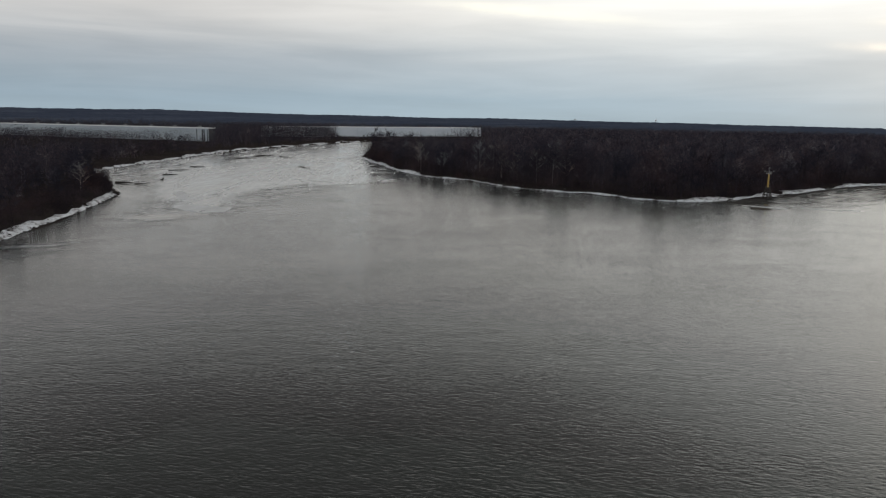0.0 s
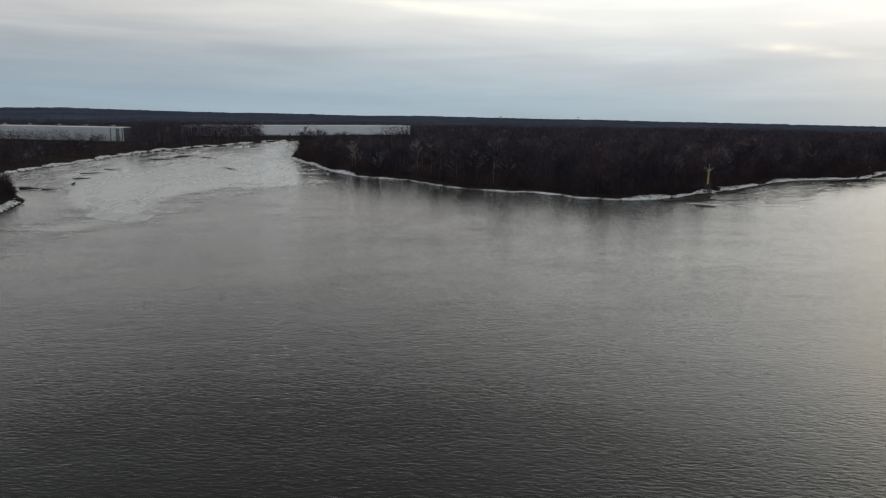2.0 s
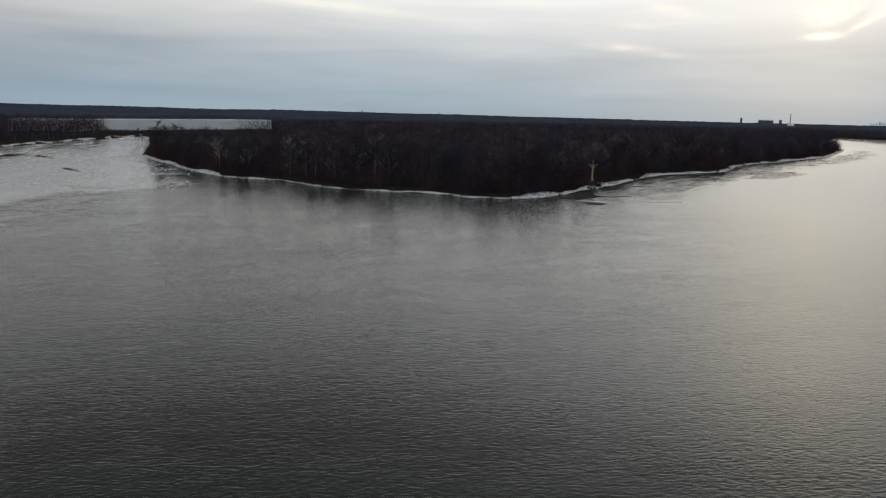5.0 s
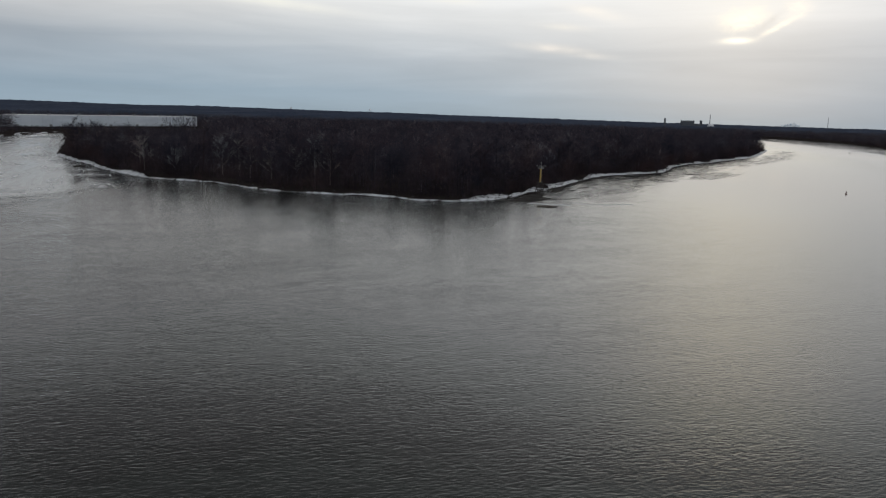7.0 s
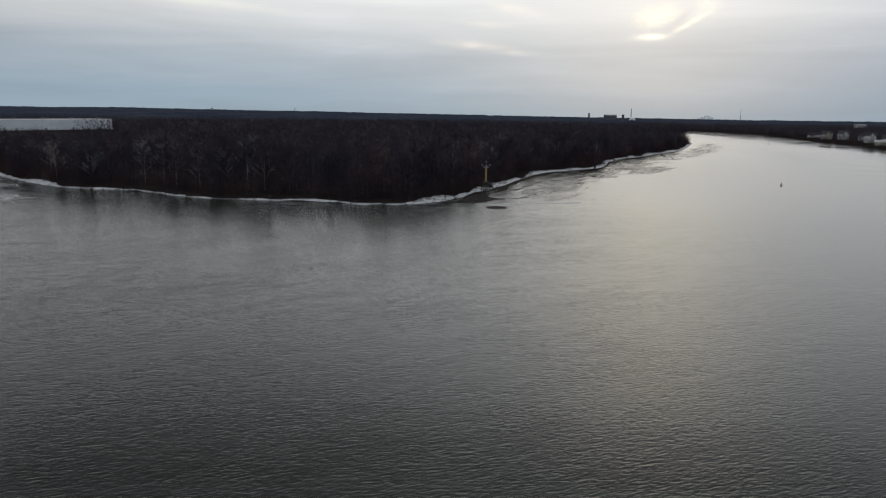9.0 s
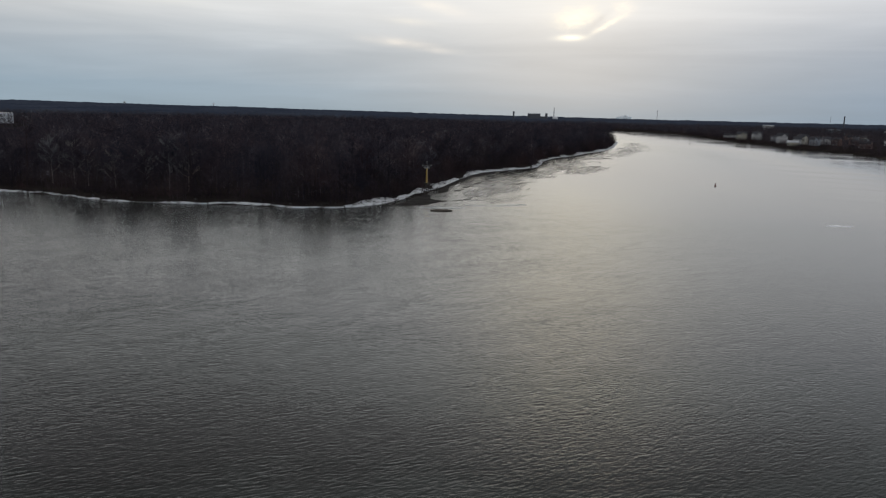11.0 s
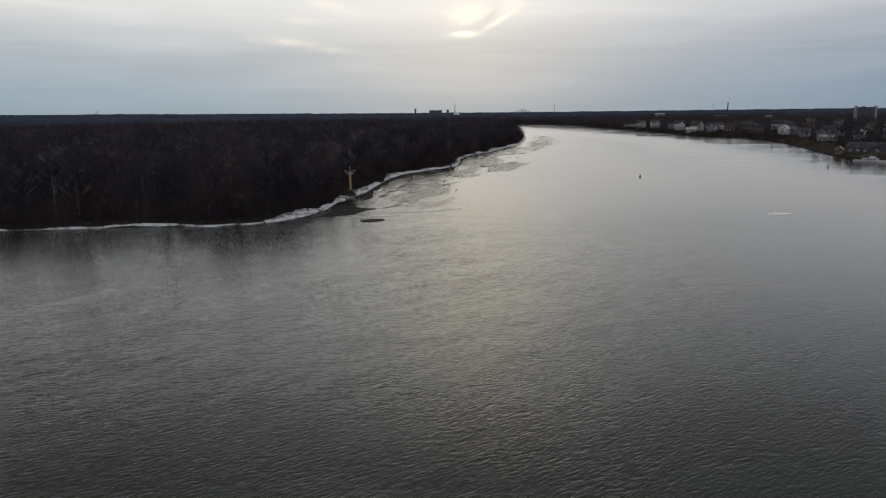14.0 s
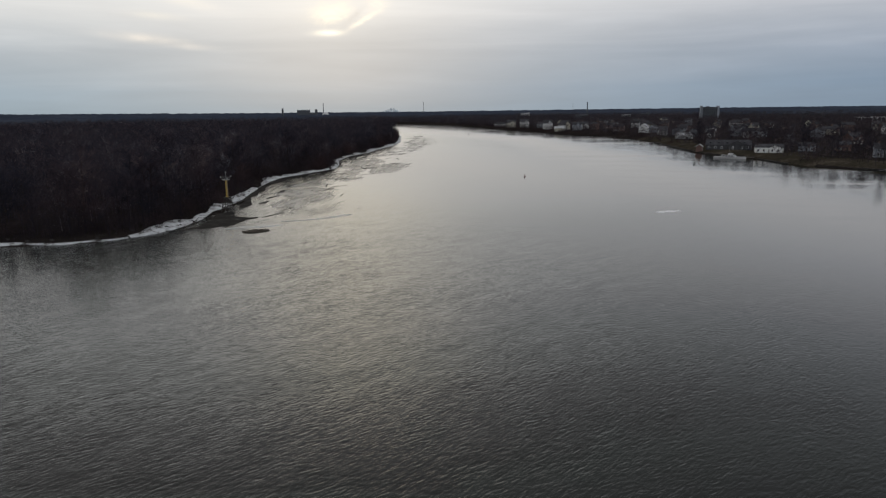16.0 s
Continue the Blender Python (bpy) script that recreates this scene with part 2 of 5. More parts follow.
def water_material():
    mat = bpy.data.materials.new("river_water")
    mat.use_nodes = True
    g = Nodes(mat.node_tree)
    p = g.add("ShaderNodeNewGeometry").outputs["Position"]

    def crests(turn, along_scale, across_scale):
        """Plan coordinates turned so that crests lie across the breeze."""
        c, s = math.cos(radians(turn)), math.sin(radians(turn))
        u = g.math("MULTIPLY", g.dot(p, (c, s, 0)), along_scale)
        v = g.math("MULTIPLY", g.dot(p, (-s, c, 0)), across_scale)
        return g.add("ShaderNodeCombineXYZ", n_0=u, n_1=v, n_2=0.0).outputs[0]

    def ridged(n):
        """Sharp crests and broad troughs."""
        return g.math("SUBTRACT", 1.0, g.math("ABSOLUTE", g.math("MULTIPLY", g.math("SUBTRACT", n, 0.5), 2.6)))

    # wind ripples a metre apart, shorter ones between them, a low swell, calmer lanes, cat's-paws, and a lee under the town bank
    w1 = ridged(g.add("ShaderNodeTexNoise", i_Vector=crests(WIND - 6, 0.50, 1.35), i_Scale=1.0, i_Detail=2.0, i_Roughness=0.45, i_Distortion=0.5).outputs[0])
    w3 = g.add("ShaderNodeTexNoise", i_Vector=crests(WIND + 4, 1.1, 3.0), i_Scale=1.0, i_Detail=3.0, i_Roughness=0.5, i_Distortion=0.3).outputs[0]
    w2 = g.add("ShaderNodeTexNoise", i_Vector=crests(WIND + 9, 0.16, 0.36), i_Scale=1.0, i_Detail=3.0, i_Roughness=0.55).outputs[0]
    lanes = g.add("ShaderNodeTexNoise", i_Vector=crests(WIND + 30, 0.007, 0.022), i_Scale=1.0, i_Detail=5.0, i_Roughness=0.6, i_Distortion=0.3).outputs[0]
    paws = g.add("ShaderNodeTexNoise", i_Vector=crests(WIND + 12, 0.035, 0.085), i_Scale=1.0, i_Detail=4.0, i_Roughness=0.6, i_Distortion=0.6).outputs[0]
    lee = g.math("ADD", g.math("DIVIDE", g.dot(p, (1, 0.12, 0)), 90.0), g.math("MULTIPLY", lanes, 0.8))
    lee = g.math("SUBTRACT", 1.75, lee, True)
    gust = g.math("MULTIPLY", g.math("ADD", 0.35, g.math("MULTIPLY", lanes, 1.2)), g.math("ADD", 0.28, g.math("MULTIPLY", lee, 0.72)))
    gust = g.math("MULTIPLY", gust, g.math("ADD", 0.45, g.math("MULTIPLY", paws, 1.1)))
    h = g.math("ADD", g.math("MULTIPLY", w1, 0.135), g.math("MULTIPLY", w2, 0.12))
    h = g.math("ADD", h, g.math("MULTIPLY", w3, 0.17))
    reach = g.math("DIVIDE", g.math("SUBTRACT", g.dot(p, (-0.12, 1, 0)), 70.0), 150.0, True)
    h = g.math("MULTIPLY", h, gust)
    nrm = g.add("ShaderNodeBump", i_Height=h, i_Distance=WAVES, i_Strength=1.0).outputs[0]
    # chop further out: slopes of short wavelets and of broader patches
    c1 = g.add("ShaderNodeTexNoise", i_Vector=crests(WIND, 1.0, 2.6), i_Scale=1.0, i_Detail=2.0).outputs["Color"]
    c2 = g.add("ShaderNodeTexNoise", i_Vector=crests(WIND + 6, 0.16, 0.42), i_Scale=1.0, i_Detail=3.0, i_Roughness=0.6).outputs["Color"]
    chop = g.mix(0.33, c1, c2)
    sep = g.add("ShaderNodeSeparateColor", n_0=chop).outputs
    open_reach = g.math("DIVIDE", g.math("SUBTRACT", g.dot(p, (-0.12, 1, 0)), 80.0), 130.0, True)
    amp = g.math("MULTIPLY", open_reach, g.math("MULTIPLY", gust, g.math("ADD", 0.12, g.math("MULTIPLY", lee, 0.88))))
    # calmer in the shelter of the island's shore
    shelter = g.math("MAXIMUM", g.math("ADD", g.dot(p, (-0.246, -0.969, 0)), 236.3), g.math("ADD", g.dot(p, (2, 0, 0)), 95.0))
    shelter = g.math("DIVIDE", g.math("SUBTRACT", shelter, 2.0), 115.0, True)
    amp = g.math("MULTIPLY", amp, g.math("ADD", 0.35, g.math("MULTIPLY", shelter, 0.65)))
    dx = g.math("MULTIPLY", g.math("SUBTRACT", sep[0], 0.5), g.math("MULTIPLY", amp, CHOP))
    dy = g.math("MULTIPLY", g.math("SUBTRACT", sep[1], 0.5), g.math("MULTIPLY", amp, CHOP))
    # LEAN tilts normals south, added to lift reflections off dark trees; doubled towards town
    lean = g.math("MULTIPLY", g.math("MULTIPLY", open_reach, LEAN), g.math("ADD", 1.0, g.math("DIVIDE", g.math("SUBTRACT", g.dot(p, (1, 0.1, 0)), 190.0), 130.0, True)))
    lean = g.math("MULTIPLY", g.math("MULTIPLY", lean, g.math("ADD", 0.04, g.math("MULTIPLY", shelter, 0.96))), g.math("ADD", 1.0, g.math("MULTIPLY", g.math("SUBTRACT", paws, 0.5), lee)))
    # calm bands close under the town bank
    near = g.math("SUBTRACT", 1.0, g.math("DIVIDE", g.math("ADD", g.dot(p, (-0.947, 0.322, 0)), 202.0), 150.0), True)
    near = g.math("MAXIMUM", near, g.math("SUBTRACT", 1.0, g.math("DIVIDE", g.math("SUBTRACT", 462.0, g.dot(p, (1, 0, 0))), 170.0), True))
    bands = g.add("ShaderNodeTexNoise", i_Vector=crests(-35, 0.010, 0.06), i_Scale=1.0, i_Detail=4.0, i_Roughness=0.6, i_Distortion=0.4).outputs[0]
    bands = g.math("MULTIPLY", g.math("SUBTRACT", bands, 0.52), 6.0, True)
    near = g.math("MULTIPLY", near, 1.7, True)
    lean = g.math("MULTIPLY", lean, g.math("SUBTRACT", 1.0, g.math("MULTIPLY", near, g.math("SUBTRACT", 1.0, g.math("MULTIPLY", bands, 0.6)))))
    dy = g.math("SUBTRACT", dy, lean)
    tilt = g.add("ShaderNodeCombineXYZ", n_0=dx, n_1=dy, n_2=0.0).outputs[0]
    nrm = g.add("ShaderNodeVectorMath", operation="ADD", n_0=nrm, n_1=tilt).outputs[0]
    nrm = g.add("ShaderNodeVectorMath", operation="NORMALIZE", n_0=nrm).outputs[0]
    rough = g.math("ADD", g.math("MULTIPLY", g.math("MULTIPLY", g.math("ADD", WATER_ROUGH, g.math("MULTIPLY", reach, 0.07)), g.math("ADD", 0.5, g.math("MULTIPLY", shelter, 0.5))), g.math("ADD", 0.35, g.math("MULTIPLY", lee, 0.65))), g.math("MULTIPLY", g.math("SUBTRACT", lanes, 0.5), 0.12))
    s = g.add("ShaderNodeBsdfPrincipled", i_Base_Color=(0.007, 0.009, 0.008, 1), i_Roughness=rough, i_IOR=1.333, i_Normal=nrm)
    g.add("ShaderNodeOutputMaterial", i_Surface=s.outputs[0])
    return mat


def ice_material(name, light, dark, rough, lie=(-0.54, 0.84), fill=None):
    """Ice with streaks; with a fill it thins out into open water where the sheet's cover runs low."""
    mat = bpy.data.materials.new(name)
    mat.use_nodes = True
    g = Nodes(mat.node_tree)
    p = g.add("ShaderNodeNewGeometry").outputs["Position"]
    # streaks lie along the shore
    u, v = g.dot(p, (lie[0], lie[1], 0)), g.dot(p, (lie[1], -lie[0], 0))
    q = g.add("ShaderNodeCombineXYZ", n_0=g.math("MULTIPLY", u, 0.011), n_1=g.math("MULTIPLY", v, 0.045), n_2=0.0).outputs[0]
    a = g.add("ShaderNodeTexNoise", i_Vector=q, i_Scale=1.0, i_Detail=7.0, i_Roughness=0.66, i_Distortion=0.9).outputs[0]
    q2 = g.add("ShaderNodeCombineXYZ", n_0=g.math("MULTIPLY", u, 0.10), n_1=g.math("MULTIPLY", v, 0.4), n_2=0.0).outputs[0]
    b = g.add("ShaderNodeTexNoise", i_Vector=q2, i_Scale=1.0, i_Detail=5.0, i_Roughness=0.7, i_Distortion=0.5).outputs[0]
    f = g.math("ADD", g.math("MULTIPLY", a, 0.82), g.math("MULTIPLY", b, 0.18))
    f = g.math("ADD", 0.42, g.math("MULTIPLY", g.math("SUBTRACT", f, 0.5), 5.4), True)
    col = g.ramp(f, ((0.0, dark), (0.45, tuple((x + y) / 2 for x, y in zip(dark, light))), (1.0, light)))
    nrm = g.add("ShaderNodeBump", i_Height=b, i_Distance=0.02, i_Strength=0.5).outputs[0]
    s = g.add("ShaderNodeBsdfPrincipled", i_Base_Color=col, i_Roughness=g.math("ADD", rough, g.math("MULTIPLY", f, 0.2)), i_IOR=1.31, i_Normal=nrm)
    out = s.outputs[0]
    if fill is not None:
        at = g.add("ShaderNodeAttribute")
        at.attribute_name = "cover"
        q3 = g.add("ShaderNodeCombineXYZ", n_0=g.math("MULTIPLY", u, 0.022), n_1=g.math("MULTIPLY", v, 0.05), n_2=3.0).outputs[0]
        c = g.add("ShaderNodeTexNoise", i_Vector=q3, i_Scale=1.0, i_Detail=8.0, i_Roughness=0.62, i_Distortion=1.2).outputs[0]
        m = g.math("ADD", at.outputs["Fac"], g.math("MULTIPLY", g.math("SUBTRACT", c, 0.5), 3.2))
        m = g.math("MULTIPLY", g.math("ADD", m, fill), 2.6, True)
        m = g.math("MULTIPLY", m, g.math("MULTIPLY", at.outputs["Fac"], 2.2, True))
        out = g.add("ShaderNodeMixShader", n_0=m, n_1=g.add("ShaderNodeBsdfTransparent").outputs[0], n_2=out).outputs[0]
    g.add("ShaderNodeOutputMaterial", i_Surface=out)
    return mat


WIND, WAVES, WATER_ROUGH, CHOP, LEAN = 22.0, 0.24, 0.06, 0.6, 0.05
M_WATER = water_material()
M_ICE = ice_material("river_ice", (0.30, 0.315, 0.32), (0.02, 0.024, 0.026), 0.12, fill=-0.12)
M_ICE_THIN = ice_material("thin_ice", (0.30, 0.292, 0.275), (0.02, 0.02, 0.02), 0.2, (0.45, 0.89), fill=-0.78)
M_SKIN = ice_material("ice_skin", (0.14, 0.148, 0.152), (0.012, 0.015, 0.016), 0.14, (0.80, 0.60), fill=-0.55)
M_LEAD = ice_material("glassy_ice", (0.03, 0.033, 0.036), (0.008, 0.009, 0.010), 0.08)
M_PLATE = ice_material("ice_plate", (0.22, 0.225, 0.225), (0.05, 0.052, 0.052), 0.2)
M_FROST = ice_material("frosted_ice", (0.46, 0.475, 0.485), (0.13, 0.138, 0.14), 0.25)
M_DARKWALL = material("dark_cladding", ((0.0, (0.022, 0.023, 0.027)), (0.5, (0.038, 0.038, 0.044)), (1.0, (0.06, 0.06, 0.067))), 0.4, 0.7, fine=7)
M_SNOW = material("bank_snow", ((0.0, (0.030, 0.026, 0.025)), (0.30, (0.060, 0.054, 0.052)), (0.40, (0.30, 0.30, 0.31)), (0.52, (0.50, 0.52, 0.54)), (1.0, (0.66, 0.68, 0.71))), 0.32, 0.85, fine=5, bump=0.15, coord="Position", stretch=(1, 1, 2.5))
M_GROUND = material("ground_soil", ((0.0, (0.014, 0.012, 0.012)), (0.5, (0.024, 0.020, 0.019)), (1.0, (0.045, 0.038, 0.034))), 0.06, 0.95, fine=9, bump=0.1, coord="Position", sheen=0.0)
M_LAWN = material("winter_lawn", ((0.0, (0.024, 0.022, 0.017)), (0.5, (0.042, 0.037, 0.028)), (0.75, (0.075, 0.063, 0.050)), (1.0, (0.15, 0.125, 0.10))), 0.05, 0.95, fine=8, bump=0.05, coord="Position", sheen=0.0)
M_MUD = material("wet_mud", ((0.0, (0.010, 0.0095, 0.009)), (0.5, (0.024, 0.022, 0.0205)), (0.74, (0.05, 0.047, 0.044)), (0.84, (0.20, 0.20, 0.205)), (1.0, (0.42, 0.43, 0.44))), 0.22, 0.85, fine=6, bump=0.08, coord="Position", sheen=0.04)
M_MUDBAR = material("brown_mud", ((0.0, (0.030, 0.025, 0.020)), (0.5, (0.055, 0.046, 0.038)), (1.0, (0.095, 0.083, 0.072))), 0.5, 0.8, fine=6, bump=0.06, coord="Position", sheen=0.1)
M_BARK = woods_material("dark_bark", ((0.0, (0.0165, 0.0145, 0.020)), (0.42, (0.030, 0.026, 0.034)), (0.72, (0.064, 0.055, 0.063)), (1.0, (0.19, 0.165, 0.175))))
M_TRUNK = woods_material("dark_trunk", ((0.0, (0.016, 0.013, 0.016)), (0.6, (0.030, 0.025, 0.029)), (1.0, (0.055, 0.046, 0.048))))
M_PALE = woods_material("pale_bark", ((0.0, (0.085, 0.076, 0.075)), (0.5, (0.15, 0.136, 0.132)), (1.0, (0.27, 0.25, 0.24))))
M_BRUSH = woods_material("reddish_brush", ((0.0, (0.017, 0.013, 0.016)), (0.5, (0.034, 0.025, 0.028)), (1.0, (0.075, 0.053, 0.053))))
M_TOWN = woods_material("garden_trees", ((0.0, (0.022, 0.019, 0.023)), (0.5, (0.046, 0.039, 0.045)), (1.0, (0.11, 0.092, 0.096))), 0.015)
M_FRESH = material("fresh_snow", ((0.0, (0.78, 0.79, 0.81)), (1.0, (0.88, 0.89, 0.90))), 0.6, 0.7, fine=5, bump=0.03, coord="Position")
# blue of distant haze is mixed into both woods' base colours
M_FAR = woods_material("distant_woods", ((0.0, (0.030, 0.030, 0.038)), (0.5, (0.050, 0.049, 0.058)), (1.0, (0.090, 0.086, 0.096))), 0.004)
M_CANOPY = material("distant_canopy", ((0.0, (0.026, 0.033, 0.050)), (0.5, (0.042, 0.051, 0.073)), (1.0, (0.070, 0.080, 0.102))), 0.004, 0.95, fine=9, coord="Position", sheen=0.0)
M_WHITE = material("white_siding", ((0.0, (0.36, 0.36, 0.38)), (0.5, (0.48, 0.48, 0.49)), (1.0, (0.62, 0.62, 0.62))), 0.25, 0.6, stretch=(1, 1, 6), per_object=0.3)
M_METAL_WALL = material("warehouse_panel", ((0.0, (0.40, 0.44, 0.49)), (0.5, (0.52, 0.56, 0.60)), (1.0, (0.62, 0.65, 0.68))), 0.03, 0.5, stretch=(1, 1, 4), fine=12)
M_GREY_PANEL = material("grey_panel", ((0.0, (0.22, 0.25, 0.28)), (0.5, (0.29, 0.32, 0.35)), (1.0, (0.37, 0.40, 0.42))), 0.03, 0.5, stretch=(1, 1, 4), fine=12)
M_BLUE = material("blue_grey_siding", ((0.0, (0.15, 0.165, 0.195)), (0.5, (0.21, 0.23, 0.265)), (1.0, (0.28, 0.30, 0.34))), 0.3, 0.65, stretch=(1, 1, 6), per_object=0.12)
M_CREAM = material("cream_siding", ((0.0, (0.29, 0.27, 0.215)), (0.5, (0.39, 0.365, 0.295)), (1.0, (0.48, 0.455, 0.38))), 0.3, 0.65, stretch=(1, 1, 6), per_object=0.1)
M_BRICK = material("red_brick", ((0.0, (0.075, 0.045, 0.040)), (0.5, (0.115, 0.068, 0.060)), (1.0, (0.16, 0.098, 0.085))), 0.6, 0.85, fine=10, per_object=0.15)
M_ROOF = material("dark_shingle", ((0.0, (0.025, 0.026, 0.03)), (0.5, (0.045, 0.045, 0.051)), (1.0, (0.08, 0.08, 0.085))), 0.5, 0.9, fine=8, per_object=0.35, sheen=0.1)
M_ROOF_PALE = material("pale_roof", ((0.0, (0.30, 0.31, 0.33)), (0.5, (0.42, 0.43, 0.45)), (1.0, (0.55, 0.56, 0.57))), 0.2, 0.7, fine=8)
M_GLASS = material("window_glass", ((0.0, (0.02, 0.024, 0.03)), (1.0, (0.045, 0.05, 0.06))), 0.3, 0.08)
M_TRIM = material("white_trim", ((0.0, (0.62, 0.62, 0.61)), (1.0, (0.80, 0.80, 0.79))), 0.8, 0.55)
M_CONCRETE = material("weathered_concrete", ((0.0, (0.22, 0.21, 0.20)), (0.5, (0.33, 0.32, 0.31)), (1.0, (0.42, 0.41, 0.40))), 0.25, 0.85, fine=8, bump=0.02)
# haze put into base colours: bluish far masonry, city paled towards the sky
M_HAZE_BLOCK = material("hazy_masonry", ((0.0, (0.045, 0.050, 0.060)), (1.0, (0.08, 0.085, 0.097))), 0.03, 0.9)
M_CITY = material("far_city_haze", ((0.0, (0.70, 0.76, 0.80)), (1.0, (0.78, 0.83, 0.86))), 0.02, 0.9)
M_YELLOW = material("yellow_paint", ((0.0, (0.30, 0.18, 0.03)), (0.4, (0.46, 0.29, 0.05)), (1.0, (0.56, 0.37, 0.08))), 0.8, 0.5, fine=9, bump=0.01)
M_TIMBER = material("tarred_timber", ((0.0, (0.018, 0.016, 0.015)), (0.6, (0.035, 0.03, 0.028)), (1.0, (0.07, 0.06, 0.055))), 0.8, 0.8, stretch=(3, 3, 1), bump=0.02)
M_STEEL = material("galvanised_steel", ((0.0, (0.12, 0.12, 0.125)), (0.5, (0.20, 0.20, 0.205)), (1.0, (0.30, 0.30, 0.305))), 1.5, 0.45, 0.6, fine=6)
M_RED = material("red_buoy_paint", ((0.0, (0.07, 0.022, 0.02)), (0.5, (0.13, 0.036, 0.03)), (1.0, (0.19, 0.06, 0.05))), 0.9, 0.5, fine=7)
M_GREEN = material("green_buoy_paint", ((0.0, (0.012, 0.022, 0.02)), (1.0, (0.03, 0.05, 0.042))), 0.9, 0.5, fine=7)
M_DRIFT = material("driftwood", ((0.0, (0.014, 0.012, 0.011)), (0.6, (0.032, 0.028, 0.025)), (1.0, (0.075, 0.067, 0.06))), 1.0, 0.9, stretch=(1, 4, 4), bump=0.02, sheen=0.1)
M_PLANK = material("grey_plank", ((0.0, (0.04, 0.034, 0.03)), (0.6, (0.09, 0.078, 0.068)), (1.0, (0.20, 0.18, 0.16))), 1.0, 0.9, stretch=(1, 4, 4), bump=0.02)
M_ROCK = material("bank_rock", ((0.0, (0.018, 0.017, 0.017)), (0.5, (0.036, 0.034, 0.033)), (1.0, (0.09, 0.086, 0.083))), 0.7, 0.9, fine=5, bump=0.05, sheen=0.1)

# ---- helpers for meshes ----


def mesh_object(name, verts, faces, mat, smooth=False):
    """One mesh object from arrays of vertices and of equal-sided faces."""
    me = bpy.data.meshes.new(name)
    verts, faces = np.asarray(verts, np.float32), np.asarray(faces, np.int32)
    k = faces.shape[1]
    me.vertices.add(len(verts))
    me.vertices.foreach_set("co", verts.ravel())
    me.loops.add(faces.size)
    me.loops.foreach_set("vertex_index", faces.ravel())
    me.polygons.add(len(faces))
    me.polygons.foreach_set("loop_start", np.arange(0, faces.size, k, dtype=np.int32))
    me.polygons.foreach_set("use_smooth", np.full(len(faces), smooth))
    me.update(calc_edges=True)
    me.materials.append(mat)
    return new(name, me)


def part(name, bm, mat, parent=None, label=""):
    """Links a bmesh as one mesh object under a thing or a part."""
    me = bpy.data.meshes.new(name)
    bm.to_mesh(me)
    bm.free()
    me.materials.append(mat)
    ob = new(name, me)
    ob.parent = parent
    return tagged(ob, label) if label else ob


def box(bm, cx, cy, z0, sx, sy, sz, m=None):
    """A box standing on z0."""
    t = Matrix.Translation((cx, cy, z0 + sz / 2)) @ Matrix.Diagonal((sx, sy, sz, 1))
    bmesh.ops.create_cube(bm, size=1.0, matrix=(m @ t) if m else t)
    return bm


def rod(bm, a, b, r0, r1=None, sides=8):
    """A tapered round bar from a to b."""
    a, b = Vector(a), Vector(b)
    v = b - a
    m = Matrix.Translation((a + b) / 2) @ v.to_track_quat("Z", "Y").to_matrix().to_4x4()
    bmesh.ops.create_cone(bm, cap_ends=True, segments=sides, radius1=r0, radius2=r0 if r1 is None else r1, depth=v.length, matrix=m)
    return bm


def empty(name, x, y, z, turn=0.0):
    ob = new(name)
    ob.matrix_basis = pose(x, y, z, 0, 0, turn)
    return ob


# ---- the river's banks, in plan ----
ISLAND = [(-330, 410), (-300, 384), (-283, 368), (-254, 346), (-236, 327), (-212, 310), (-188, 293), (-170, 287), (-160, 288), (-140, 279),
          (-124, 270), (-112, 264), (-98, 263), (-84, 262), (-66, 260), (-52, 256), (-40, 254), (-28, 258), (-18, 267), (-13, 279), (-9, 291),
          (-3, 304), (4, 318), (15, 357), (28, 398), (37, 416), (55, 434), (74, 455), (82, 480), (89, 516), (108, 560), (125, 582), (155, 640),
          (186, 693), (210, 750), (232, 820), (258, 895), (262, 925), (250, 990), (235, 1100), (240, 1250), (200, 1400), (100, 1520),
          (-150, 1560), (-350, 1450), (-560, 1250), (-640, 1000), (-640, 820), (-600, 765), (-560, 716), (-460, 588), (-378, 480)]
WEST = [(-600, -4900), (-300, -1000), (-150, -300), (-118, -80), (-126, 0), (-146, 41), (-159, 55), (-170, 69), (-189, 89), (-207, 107), (-217, 117),
        (-223, 123), (-236, 130), (-252, 139), (-275, 152), (-300, 166), (-330, 180), (-351, 192), (-358, 206), (-378, 239), (-407, 282), (-441, 339),
        (-474, 391), (-502, 451), (-517, 505), (-542, 575), (-562, 650), (-590, 752), (-610, 900), (-560, 1150), (-440, 1400), (-200, 1620),
        (100, 1660), (300, 1640), (452, 1590), (490, 1500), (503, 1380), (505, 1290), (490, 1160), (470, 1050), (460, 990), (449, 900),
        (445, 810), (449, 745), (448, 690), (430, 640), (407, 588), (385, 545), (365, 505), (348, 470), (336, 440), (333, 410), (332, 390),
        (316, 356), (314, 340), (319, 325), (318, 308), (324, 290), (335, 240), (350, 150), (375, 0), (420, -300), (500, -1000), (900, -4900),
        (4950, -4950), (4950, 4950), (-4950, 4950), (-4950, -4950)]


def smooth_ring(points, closed=True, step=4.0):
    """A polyline rounded by chords and cut into even steps."""
    p = np.array(points, float)
    q = np.vstack([p, p[:1]]) if closed else p
    for _ in range(2):
        a, b = q[:-1], q[1:]
        mid = np.empty((2 * len(a), 2))
        mid[0::2], mid[1::2] = a * 0.75 + b * 0.25, a * 0.25 + b * 0.75
